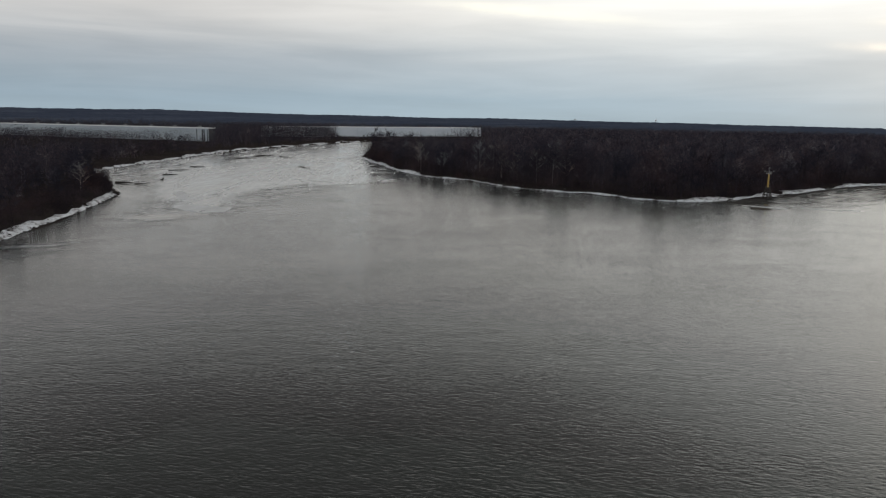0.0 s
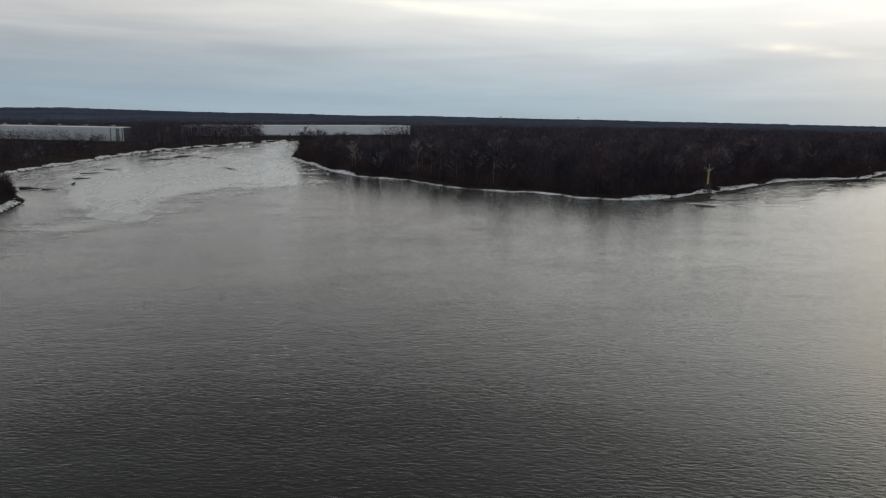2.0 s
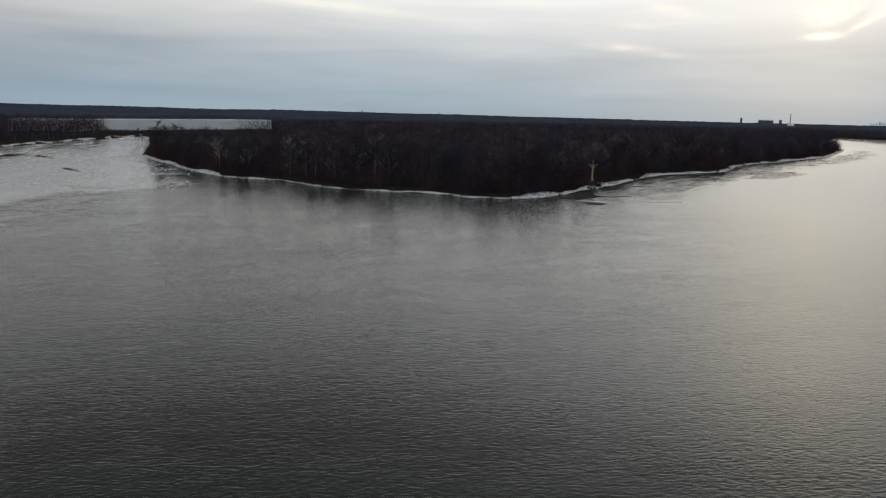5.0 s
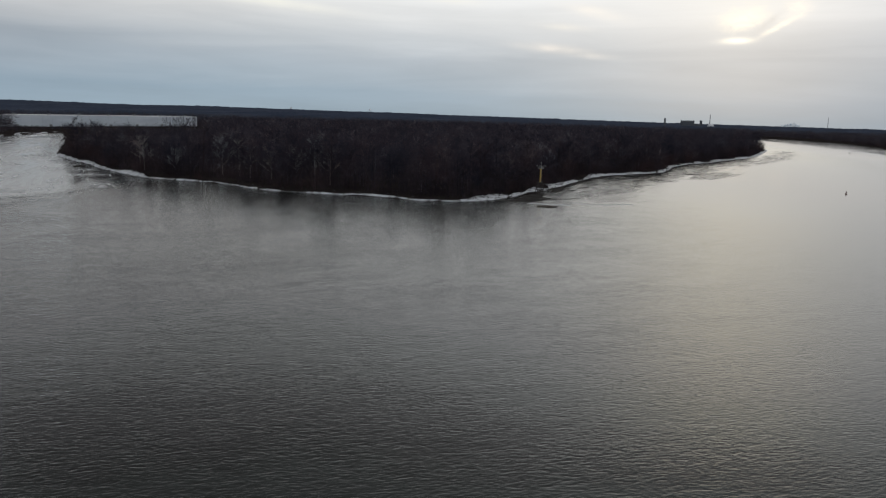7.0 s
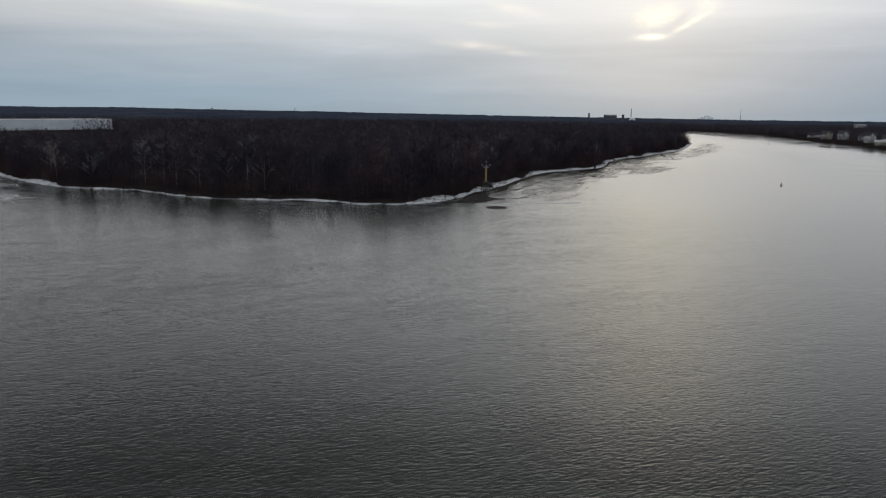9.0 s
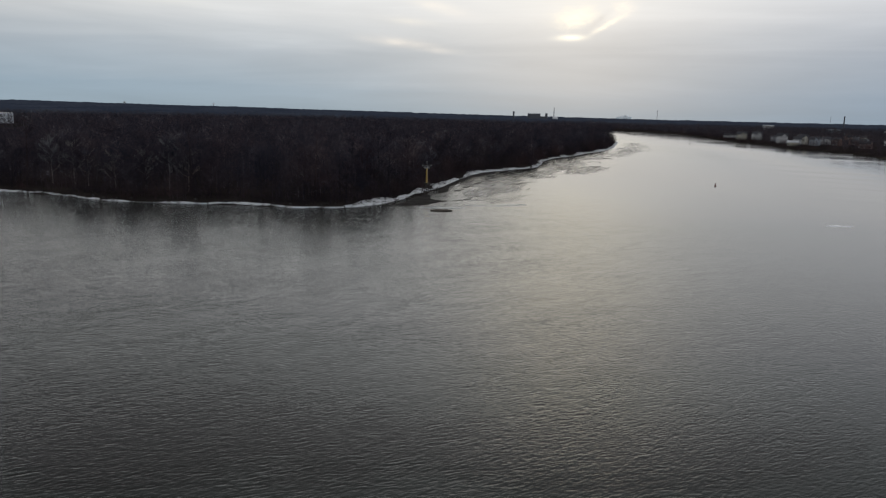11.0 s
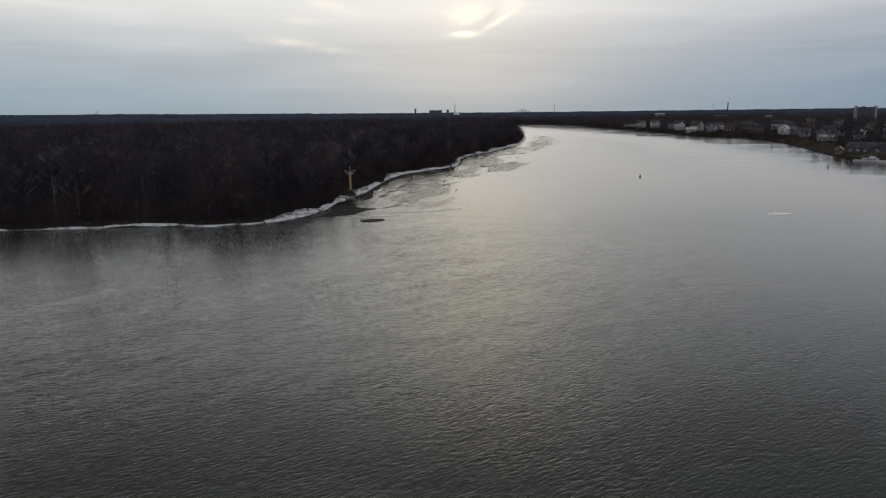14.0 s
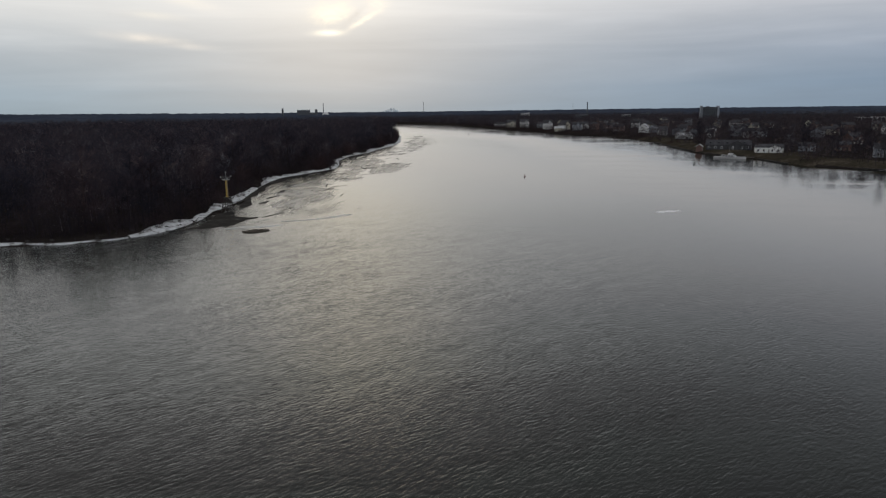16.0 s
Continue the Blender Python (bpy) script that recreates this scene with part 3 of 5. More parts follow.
        q = np.vstack([mid, mid[:1]]) if closed else np.vstack([p[:1], mid, p[-1:]])
    return q


def distances(xy, ring):
    """Signed distance to a closed ring, positive inside."""
    best = np.full(len(xy), 1e9)
    inside = np.zeros(len(xy), bool)
    x, y = xy[:, 0], xy[:, 1]
    for (ax, ay), (bx, by) in zip(ring[:-1], ring[1:]):
        dx, dy = bx - ax, by - ay
        l2 = dx * dx + dy * dy
        if l2 < 1e-9:
            continue
        t = np.clip(((x - ax) * dx + (y - ay) * dy) / l2, 0, 1)
        best = np.minimum(best, (x - ax - t * dx) ** 2 + (y - ay - t * dy) ** 2)
        if dy:
            hit = (ay > y) != (by > y)
            inside ^= hit & (x < dx * (y - ay) / dy + ax)
    return np.where(inside, 1, -1) * np.sqrt(best)


ISLAND_RING, MAIN_RING = smooth_ring(ISLAND), smooth_ring(WEST)


def wobble(xy, size, seed):
    """Cheap smooth noise in plan, about -1 to 1."""
    r = np.random.default_rng(seed)
    out = np.zeros(len(xy))
    for k in range(7):
        a, ph = r.uniform(0, 2 * np.pi), r.uniform(0, 6.28)
        f = 2 * np.pi / (size * r.uniform(0.5, 1.6))
        out += np.sin((xy[:, 0] * np.cos(a) + xy[:, 1] * np.sin(a)) * f + ph)
    return out / 3.2


def land(xy):
    """Ground height and distance from the water's edge (positive on land)."""
    di, dm = distances(xy, ISLAND_RING), distances(xy, MAIN_RING)
    d = np.maximum(di, dm)
    d = d + wobble(xy, 14, 3) * 0.8 + wobble(xy, 45, 4) * 1.0
    x, y = xy[:, 0], xy[:, 1]
    r = np.hypot(x, y)
    az = np.degrees(np.arctan2(x, y))
    rise = np.where(di > dm, 1.2, np.where(x < 0, 2.6, 2.6))
    steep = np.where(di > dm, 6.0, np.where(x < 0, 8.0, 9.0))
    flat = rise * np.clip(d / steep, 0, 1) ** 0.8
    flat = flat + np.where(d > 10, 0.4 * wobble(xy, 60, 5) * np.clip((d - 10) / 30, 0, 1), 0)
    # low hills far off to the north-west
    hill = np.interp(az, [-80, -64, -56, -48, -40, -30, -20, -8, 4, 20, 60], [44, 42, 45, 40, 31, 28, 23, 13, 5, -2, 0])
    hill = hill * (1 + 0.10 * wobble(xy, 700, 6)) * np.clip((r - 2300) / 2300, 0, 1)
    # a shoal round the beacon and along the point
    shoal = 0.55 * np.exp(-(((x - 2) / 14) ** 2 + ((y - 290) / 20) ** 2)) + 0.35 * np.exp(-(((x - 10) / 9) ** 2 + ((y - 325) / 26) ** 2))
    z = np.where(d > 0, flat + hill, np.maximum(-2.5, d * 0.14 + shoal - 0.05))
    return z, d


def axis(lo, hi, step, far, grow):
    """Even steps between lo and hi, then growing ones to both far ends."""
    mid = list(np.arange(lo, hi + step / 2, step))
    s, v, right = step, hi, []
    while v < far:
        s *= grow
        v += s
        right.append(min(v, far))
    s, v, left = step, lo, []
    while v > -far:
        s *= grow
        v -= s
        left.append(max(v, -far))
    return np.array(left[::-1] + mid + right)


def make_ground():
    xs, ys = axis(-420, 480, 3.5, 4960, 1.07), axis(20, 700, 3.5, 4960, 1.07)
    gx, gy = np.meshgrid(xs, ys)
    xy = np.stack([gx.ravel(), gy.ravel()], 1)
    z, d = land(xy)
    n, m = len(xs), len(ys)
    i = (np.arange(m - 1)[:, None] * n + np.arange(n - 1)[None]).ravel()
    faces = np.stack([i, i + 1, i + n + 1, i + n], 1)
    ob = mesh_object("ground", np.column_stack([xy, z]), faces, M_GROUND, True)
    # lawns of the town's bank
    c = xy[faces].mean(1)
    dd = d[faces].mean(1)
    lawn = (c[:, 0] > 300) & (c[:, 1] < 640) & (dd > 1) & (dd < np.where(c[:, 1] < 400, 34, 24) + 6 * wobble(c, 50, 99))
    ob.data.materials.append(M_LAWN)
    ob.data.polygons.foreach_set("material_index", lawn.astype(np.int32))
    tagged(ob, "dark leaf-littered ground with a strip of winter lawn", "ground", kind="structure")


make_ground()

wx, wy = axis(-600, 600, 30, 4960, 1.25), axis(-120, 1000, 30, 4960, 1.25)
gx, gy = np.meshgrid(wx, wy)
i = (np.arange(len(wy) - 1)[:, None] * len(wx) + np.arange(len(wx) - 1)[None]).ravel()
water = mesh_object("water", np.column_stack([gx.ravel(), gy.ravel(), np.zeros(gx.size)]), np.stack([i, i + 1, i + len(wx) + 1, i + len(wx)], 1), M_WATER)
tagged(water, "wide grey river with fine wind ripples under an overcast sky", "river", kind="structure")


def along(ring, a, b, step):
    """Points and inward normals every step metres along the part of a ring from the vertex nearest a to the one nearest b."""
    r = np.asarray(ring)
    i, j = [int(np.argmin(np.hypot(r[:, 0] - p[0], r[:, 1] - p[1]))) for p in (a, b)]
    q = r[i:j + 1] if i < j else np.vstack([r[i:], r[:j + 1]])
    s = np.r_[0, np.cumsum(np.hypot(*np.diff(q, axis=0).T))]
    u = np.arange(0, s[-1], step)
    p = np.stack([np.interp(u, s, q[:, 0]), np.interp(u, s, q[:, 1])], 1)
    t = np.gradient(p, axis=0)
    t /= np.linalg.norm(t, axis=1)[:, None] + 1e-9
    return p, np.stack([-t[:, 1], t[:, 0]], 1)


def snow_bank(ring, a, b, width, rise, seed, label, gaps=0.25, reach=0.8):
    """A ledge of snow and shore ice along the water's edge, uneven in width, with bare breaks."""
    p, nrm = along(ring, a, b, 1.6)
    n = len(p)
    u = np.arange(n) * 1.6
    r = np.random.default_rng(seed)

    def wav(size):
        return sum(np.sin(u * 2 * np.pi / (size * r.uniform(0.6, 1.6)) + r.uniform(0, 6.28)) for _ in range(5)) / 2.4

    w = np.clip(width * (0.8 + 0.55 * wav(60) + 0.14 * wav(14) + 0.03 * r.normal(0, 1, n)), 0.2, None) * np.clip((wav(40) + wav(13) * 0.3 + 1.2 - gaps * 2) * 1.6 + 0.5, 0.1, 1)
    out = reach * (1 + 0.4 * wav(34) + 0.2 * wav(8))
    cols = [(-out - 0.2, -0.05), (-out, 0.07), (0 * w + 0.3, 0.22 + 0 * w), (w * 0.45, rise * 0.6 + 0.06 * wav(5)), (w, rise + 0.12 * wav(8)), (w + 0.6, rise * 0.6 - 0.1)]
    verts = []
    for off, z in cols:
        q = p + nrm * np.broadcast_to(off, (n,))[:, None]
        verts.append(np.column_stack([q, np.broadcast_to(z, (n,)) * np.clip(w / width + 0.3, 0.35, 1.2)]))
    k = len(cols)
    v = np.stack(verts, 1).reshape(-1, 3)
    gz, _ = land(v[:, :2])
    lift = np.tile(np.array([0, 0, 1, 1, 1, 0]), n)
    v[:, 2] = np.where(lift > 0, np.maximum(v[:, 2], gz + 0.25), np.minimum(v[:, 2], gz + 0.02))
    i = (np.arange(n - 1)[:, None] * k + np.arange(k - 1)[None]).ravel()
    ob = mesh_object("snow_bank", v, np.stack([i, i + 1, i + k + 1, i + k], 1), M_SNOW, True)
    return tagged(ob, label, "snow bank", kind="stuff")


snow_bank(ISLAND_RING, (-330, 410), (-170, 287), 2.8, 0.5, 11, "white snow ledge along the wooded island shore", 0.0, 1.2)
snow_bank(ISLAND_RING, (-170, 287), (-28, 258), 1.2, 0.3, 12, "thin broken snow ledge along the wooded island shore", 0.5, 0.4)
snow_bank(ISLAND_RING, (-28, 258), (2, 312), 4.6, 0.45, 19, "trampled snow on the muddy point below the island trees", 0.1, 1.6)
snow_bank(ISLAND_RING, (2, 312), (125, 582), 3.6, 0.45, 13, "snow-covered muddy beach below the island trees", 0.22, 0.3)
snow_bank(ISLAND_RING, (125, 582), (262, 925), 3.6, 0.55, 14, "snow-covered beach towards the island's far tip", 0.0, 1.5)
snow_bank(MAIN_RING, (-118, -80), (-226, 124), 2.7, 1.0, 15, "snow-covered stone bank of the near shore", 0.0, 0.4)
snow_bank(MAIN_RING, (-300, 164), (-441, 339), 2.6, 0.8, 16, "snow ledge under the brush of the side channel", 0.0, 1.0)
snow_bank(MAIN_RING, (-441, 339), (-590, 752), 3.4, 0.9, 17, "thin snow ledge along the far side channel", 0.0, 1.0)


def sheet(name, outline, mat, seed, z=0.03, thick=0.06, label="", rag=2.5):
    """A flat plate of ice with a ragged outline and real thickness."""
    q = smooth_ring(outline)
    s = np.r_[0, np.cumsum(np.hypot(*np.diff(q, axis=0).T))]
    u = np.arange(0, s[-1], max(1.5, s[-1] / 500))
    p = np.stack([np.interp(u, s, q[:, 0]), np.interp(u, s, q[:, 1])], 1)
    p += np.stack([wobble(p, 9, seed), wobble(p, 9, seed + 1)], 1) * rag * 0.5 + np.stack([wobble(p, 30, seed + 2), wobble(p, 30, seed + 3)], 1) * rag
    bm = bmesh.new()
    vs = [bm.verts.new((x, y, z)) for x, y in p]
    f = bm.faces.new(vs)
    low = bmesh.ops.extrude_face_region(bm, geom=[f])["geom"]
    bmesh.ops.translate(bm, verts=[g for g in low if isinstance(g, bmesh.types.BMVert)], vec=(0, 0, -thick))
    bmesh.ops.recalc_face_normals(bm, faces=bm.faces)
    ob = part(name, bm, mat)
    return tagged(ob, label, "mudflat" if name == "mud_flat" else "ice", "mudflats" if name == "mud_flat" else "ice on the river")


def ice_field(outline, mat, cell, edge, z, label):
    """A wide plate of ice, thinning over its edge width into the water; its cover runs from 0 at the rim to 1."""
    q = smooth_ring(outline)
    xs, ys = np.arange(q[:, 0].min() - cell, q[:, 0].max() + cell, cell), np.arange(q[:, 1].min() - cell, q[:, 1].max() + cell, cell)
    gx, gy = np.meshgrid(xs, ys)
    xy = np.stack([gx.ravel(), gy.ravel()], 1)
    d = distances(xy, q)
    n = len(xs)
    i = (np.arange(len(ys) - 1)[:, None] * n + np.arange(n - 1)[None]).ravel()
    faces = np.stack([i, i + 1, i + n + 1, i + n], 1)
    faces = faces[(d[faces] > -cell).all(1)]
    used_v, flat = np.unique(faces, return_inverse=True)
    faces = flat.reshape(-1, 4)
    xy, cover = xy[used_v], np.clip(d[used_v] / edge, 0, 1)
    top = z * np.clip(cover * 6, 0.15, 1)
    v = np.vstack([np.column_stack([xy, top]), np.column_stack([xy, -top])])
    ob = mesh_object("ice_sheet", v, np.vstack([faces, faces[:, ::-1] + len(xy)]), mat, True)
    at = ob.data.attributes.new("cover", "FLOAT", "POINT")
    at.data.foreach_set("value", np.tile(cover, 2).astype(np.float32))
    return tagged(ob, label, "ice", "ice on the river")


ice_field([(-238, 132), (-205, 118), (-168, 103), (-145, 101), (-140, 114), (-154, 134), (-176, 160), (-190, 184), (-176, 205), (-170, 240), (-172, 270), (-168, 288),
           (-212, 312), (-252, 348), (-300, 388), (-335, 420), (-390, 495), (-470, 600), (-580, 735), (-590, 735), (-545, 580), (-520, 500),
           (-475, 390), (-410, 285), (-356, 200), (-300, 164), (-245, 142)], M_ICE, 4.0, 26, 0.035, "grey sheet of river ice filling the side channel")
ice_field([(-120, -20), (-104, 0), (-112, 50), (-122, 84), (-124, 112), (-134, 140), (-156, 176), (-158, 220), (-160, 262), (-176, 288), (-200, 260), (-214, 200), (-214, 160),
           (-214, 122), (-190, 88), (-160, 55), (-140, 20)], M_SKIN, 4.0, 30, 0.02, "thin broken skin of new ice at the edge of the sheet")
sheet("ice_floe", [(-178, 112), (-152, 107), (-146, 116), (-160, 124), (-176, 122)], M_FROST, 24, 0.05, 0.04, "pale frosted edge of the channel ice", 2.5)
ice_field([(0, 266), (12, 264), (30, 266), (48, 276), (62, 300), (60, 345), (78, 378), (104, 408), (128, 424), (134, 470), (124, 505), (150, 545),
           (190, 600), (224, 660), (250, 720), (275, 800), (305, 890), (262, 905), (228, 822), (182, 695), (121, 585), (84, 518), (69, 458),
           (32, 418), (23, 400), (11, 358), (4, 318), (0, 300)], M_ICE_THIN, 4.0, 20, 0.025, "thin broken skin of ice along the island beach")
sheet("mud_flat", [(-18, 264.4), (-12, 264.8), (-6, 265.4), (-1, 269.5), (3, 276), (9, 281.5), (3, 280.6), (2, 288), (3, 299), (-1, 298), (-5, 289), (-9, 275), (-14, 267.5)], M_MUD, 33, 0.06, 0.2,
      label="wet dark mudflat at the foot of the beacon", rag=1.3)
sheet("mud_flat", [(4, 302), (9, 314), (13, 330), (17, 352), (23, 372), (33, 397), (50, 425), (73, 452), (74, 458), (50, 430), (32, 406), (21, 384), (11, 351), (3, 312)], M_MUD, 35, 0.06, 0.2,
      label="strip of wet mud between the snow and the ice", rag=1.3)
for k, (x, y, ln, wd, a) in enumerate(((14, 284, 8, 0.8, 48), (21, 296, 7, 0.5, 58), (15, 318, 6, 1.2, 62), (20, 333, 7, 1.0, 55), (27, 352, 8, 1.1, 60), (36, 376, 9, 1.0, 58), (47, 350, 7, 0.7, 50),
                                       (54, 360, 5, 0.6, 20), (84, 411, 9, 0.6, 12), (107, 453, 8, 0.7, 15), (66, 430, 10, 1.1, 45), (60, 398, 6, 0.5, 30), (98, 470, 9, 0.7, 50), (126, 520, 10, 0.7, 55))):
    c, n_ = math.cos(radians(a)), math.sin(radians(a))
    sheet("mud_flat", [(x + c * u * ln - n_ * v * wd, y + n_ * u * ln + c * v * wd) for u, v in ((-1, 0), (-0.5, 0.9), (0.2, 0.6), (1, 0.1), (0.4, -0.5), (-0.4, -1))], M_MUD, 340 + 3 * k, 0.05, 0.12,
          label="narrow ridge of dark mud just breaking the surface", rag=0.5)
sheet("ice_floe", [(12, 267), (25, 265.8), (34, 270), (38, 271), (38, 274), (33, 272.6), (25, 268), (14, 268.4)], M_FROST, 36, 0.06, 0.05, "pale raised rim of the thin ice", 0.5)



def scatter_floes(ring, a, b, step, off, mats, seed, count=2, longest=12):
    """Narrow plates of ice and dark frozen-in debris lying along a shore."""
    r = np.random.default_rng(seed)
    p, nrm = along(ring, a, b, step)
    for k, (q, n) in enumerate(zip(p, nrm)):
        for _ in range(count):
            t = np.array([n[1], -n[0]])
            c = q - n * r.uniform(*off) + t * r.normal(0, step * 0.4)
            ln, wd = r.uniform(2.0, longest), r.uniform(0.12, 0.42)
            a0 = r.normal(0, 0.12)
            t, s = t * math.cos(a0) + n * math.sin(a0), n * math.cos(a0) - t * math.sin(a0)
            ring_pts = [c + t * ln * math.cos(u) * r.uniform(0.92, 1.08) + s * wd * math.sin(u) * r.uniform(0.6, 1.3) for u in np.linspace(0, 2 * np.pi, 9)[:-1]]
            if land(np.array(ring_pts))[1].max() < -1.5:
                mat, what = mats[int(r.integers(len(mats)))]
                sheet("ice_floe", [tuple(x) for x in ring_pts], mat, seed + 7 * k, 0.055 + 0.01 * r.random(), 0.05, what, 0.3)


PALE, DARK = (M_FROST, "pale frosted ice plate frozen in along the shore"), (M_MUD, "dark ridge of mud and debris frozen into the ice")
MID = (M_PLATE, "grey ice plate frozen in along the shore")
scatter_floes(ISLAND_RING, (4, 318), (230, 815), 14, (2, 40), (MID, DARK, MID, DARK, PALE), 301, 3, 9)
for k, pts in enumerate((((-300, 176), (-330, 200), (-352, 226), (-346, 232), (-322, 212), (-296, 186)), ((-262, 160), (-285, 172), (-310, 196), (-304, 200), (-278, 180), (-258, 166)),
                         ((-352, 238), (-372, 268), (-392, 304), (-384, 304), (-364, 272), (-346, 244)), ((-400, 300), (-428, 346), (-452, 392), (-444, 390), (-420, 350), (-394, 308)))):
    sheet("ice_sheet", pts, M_LEAD, 510 + 5 * k, 0.05, 0.03, "dark glassy new ice between the shore and the grey sheet", 2.6)
for k, pts in enumerate((((-236, 226), (-200, 215), (-188, 226), (-210, 232)), ((-300, 300), (-262, 282), (-240, 262), (-254, 270), (-276, 292)), ((-196, 160), (-170, 140), (-160, 128), (-176, 138), (-192, 152)),
                         ((-330, 352), (-300, 330), (-276, 322), (-296, 338)), ((-220, 150), (-196, 138), (-180, 122), (-200, 132)))):
    sheet("ice_floe", pts, M_FROST, 560 + 5 * k, 0.05, 0.03, "pale frosted band across the channel ice", 2.8)
scatter_floes(MAIN_RING, (-352, 195), (-560, 648), 22, (4, 60), (PALE, DARK, MID, DARK), 302)
scatter_floes(ISLAND_RING, (-330, 410), (-190, 294), 15, (3, 26), (PALE, MID, DARK), 303)

# ---- trees ----


def bars(p0, p1, r0, r1, sides=3):
    """Tapered bars between arrays of points: vertices and quads."""
    v = p1 - p0
    v = v / (np.linalg.norm(v, axis=1)[:, None] + 1e-9)
    ref = np.where(np.abs(v[:, 2:3]) < 0.9, np.array([[0, 0, 1.0]]), np.array([[1.0, 0, 0]]))
    e1 = np.cross(v, ref)
    e1 /= np.linalg.norm(e1, axis=1)[:, None] + 1e-9
    e2 = np.cross(v, e1)
    a = np.linspace(0, 2 * np.pi, sides, endpoint=False)
    ring = e1[:, None] * np.cos(a)[None, :, None] + e2[:, None] * np.sin(a)[None, :, None]
    n = len(p0)
    vs = np.concatenate([p0[:, None] + ring * np.broadcast_to(r0, (n,))[:, None, None], p1[:, None] + ring * np.broadcast_to(r1, (n,))[:, None, None]], 1)
    base = np.arange(n)[:, None] * 2 * sides
    k = np.arange(sides)
    f = np.stack([base + k, base + (k + 1) % sides, base + sides + (k + 1) % sides, base + sides + k], 2)
    return vs.reshape(-1, 3), f.reshape(-1, 4)


def spikes(p0, p1, r):
    """Three-sided twigs that run to a point: vertices and triangles."""
    v = p1 - p0
    v = v / (np.linalg.norm(v, axis=1)[:, None] + 1e-9)
    e1 = np.cross(v, np.array([[0.3, 0.2, 0.93]]))
    e1 /= np.linalg.norm(e1, axis=1)[:, None] + 1e-9
    e2 = np.cross(v, e1)
    n = len(p0)
    rr = np.broadcast_to(r, (n,))[:, None]
    a = [0, 2.094, 4.189]
    vs = np.stack([p0 + rr * (e1 * math.cos(q) + e2 * math.sin(q)) for q in a] + [p1], 1)
    b = np.arange(n)[:, None, None] * 4
    f = b + np.array([[0, 1, 3], [1, 2, 3], [2, 0, 3]])[None]
    return vs.reshape(-1, 3), f.reshape(-1, 3)


def skeleton_of(r, height, spread, limbs=9, subs=6, twigs=9, low=0.3, thick=1.0):
    """Trunk, limbs, branches and twigs of one bare tree, as arrays of bars."""
    lean = r.normal(0, 0.03, 2)
    ts = np.linspace(0, 0.86, 6)
    axis_p = np.column_stack([lean[0] * ts * height + np.cumsum(r.normal(0, 0.15, 6)), lean[1] * ts * height + np.cumsum(r.normal(0, 0.15, 6)), ts * height])
    axis_p[0] = (0, 0, -0.3)
    rad = 0.012 * height * thick
    trunk = [(axis_p[i], axis_p[i + 1], rad * (1 - 0.8 * ts[i]), rad * (1 - 0.8 * ts[i + 1])) for i in range(5)]
    branch, twig = [], []
    az = r.uniform(0, 6.28)
    for k in range(limbs):
        h = low + (0.84 - low) * (k + r.uniform(0, 0.8)) / limbs
        az += 2.4 + r.normal(0, 0.3)
        start = np.array([np.interp(h, ts, axis_p[:, j]) for j in range(3)])
        out = spread * (1.15 - 0.75 * (h - low) / (0.9 - low)) * r.uniform(0.7, 1.1)
        up = r.uniform(0.5, 1.1) * out
        end = start + np.array([math.cos(az) * out, math.sin(az) * out, up])
        end[2] = min(end[2], height * r.uniform(0.88, 0.98))
        mid = start * 0.5 + end * 0.5 + np.array([0, 0, -0.06 * out]) + r.normal(0, 0.2, 3)
        rl = rad * (0.55 - 0.35 * h)
        trunk += [(start, mid, rl, rl * 0.7), (mid, end, rl * 0.7, rl * 0.25)]
        for j in range(subs):
            f = r.uniform(0.25, 1.0)
            s = start + (mid - start) * min(f * 2, 1) if f < 0.5 else mid + (end - mid) * (f * 2 - 1)
            a2 = az + r.normal(0, 1.0)
            ln = spread * r.uniform(0.25, 0.55)
            e = s + np.array([math.cos(a2) * ln, math.sin(a2) * ln, ln * r.uniform(0.2, 1.3)])
            branch.append((s, e, rl * 0.35, rl * 0.12))
            for _ in range(twigs):
                g = r.uniform(0.1, 1.0)
                b = s + (e - s) * g
                v = r.normal(0, 1, 3) * np.array([1, 1, 0.7]) + np.array([0, 0, 0.75])
                twig.append((b, b + v / np.linalg.norm(v) * r.uniform(0.9, 2.4) * spread / 5.0))
    top = axis_p[-1]
    for _ in range(twigs * 3):
        v = r.normal(0, 1, 3) * np.array([0.7, 0.7, 0.5]) + np.array([0, 0, 1.0])
        twig.append((top - np.array([0, 0, r.uniform(0, height * 0.12)]), top + v / np.linalg.norm(v) * r.uniform(1.2, 3.0) * spread / 5.0))
    return trunk, branch, twig


def tree_model(seed, height, spread, bark, twig_bark, label, low=0.3, twig_r=0.045, thick=1.0):
    """A bare tree: an empty at its foot with a trunk and a crown."""
    trunk, branch, twig = skeleton_of(np.random.default_rng(seed), height, spread, low=low, thick=thick)
    root = new("tree")
    p0, p1 = np.array([t[0] for t in trunk]), np.array([t[1] for t in trunk])
    v, f = bars(p0, p1, np.array([t[2] for t in trunk]), np.array([t[3] for t in trunk]), 6)
    o = mesh_object("trunk", v, f, bark, True)
    o.parent = root
    v1, f1 = bars(np.array([t[0] for t in branch]), np.array([t[1] for t in branch]), np.array([t[2] for t in branch]), np.array([t[3] for t in branch]))
    f1 = np.concatenate([f1[:, [0, 1, 2]], f1[:, [0, 2, 3]]])
    v2, f2 = spikes(np.array([t[0] for t in twig]), np.array([t[1] for t in twig]), twig_r)
    o = mesh_object("crown", np.vstack([v1, v2]), np.vstack([f1, f2 + len(v1)]), twig_bark)
    o.parent = root
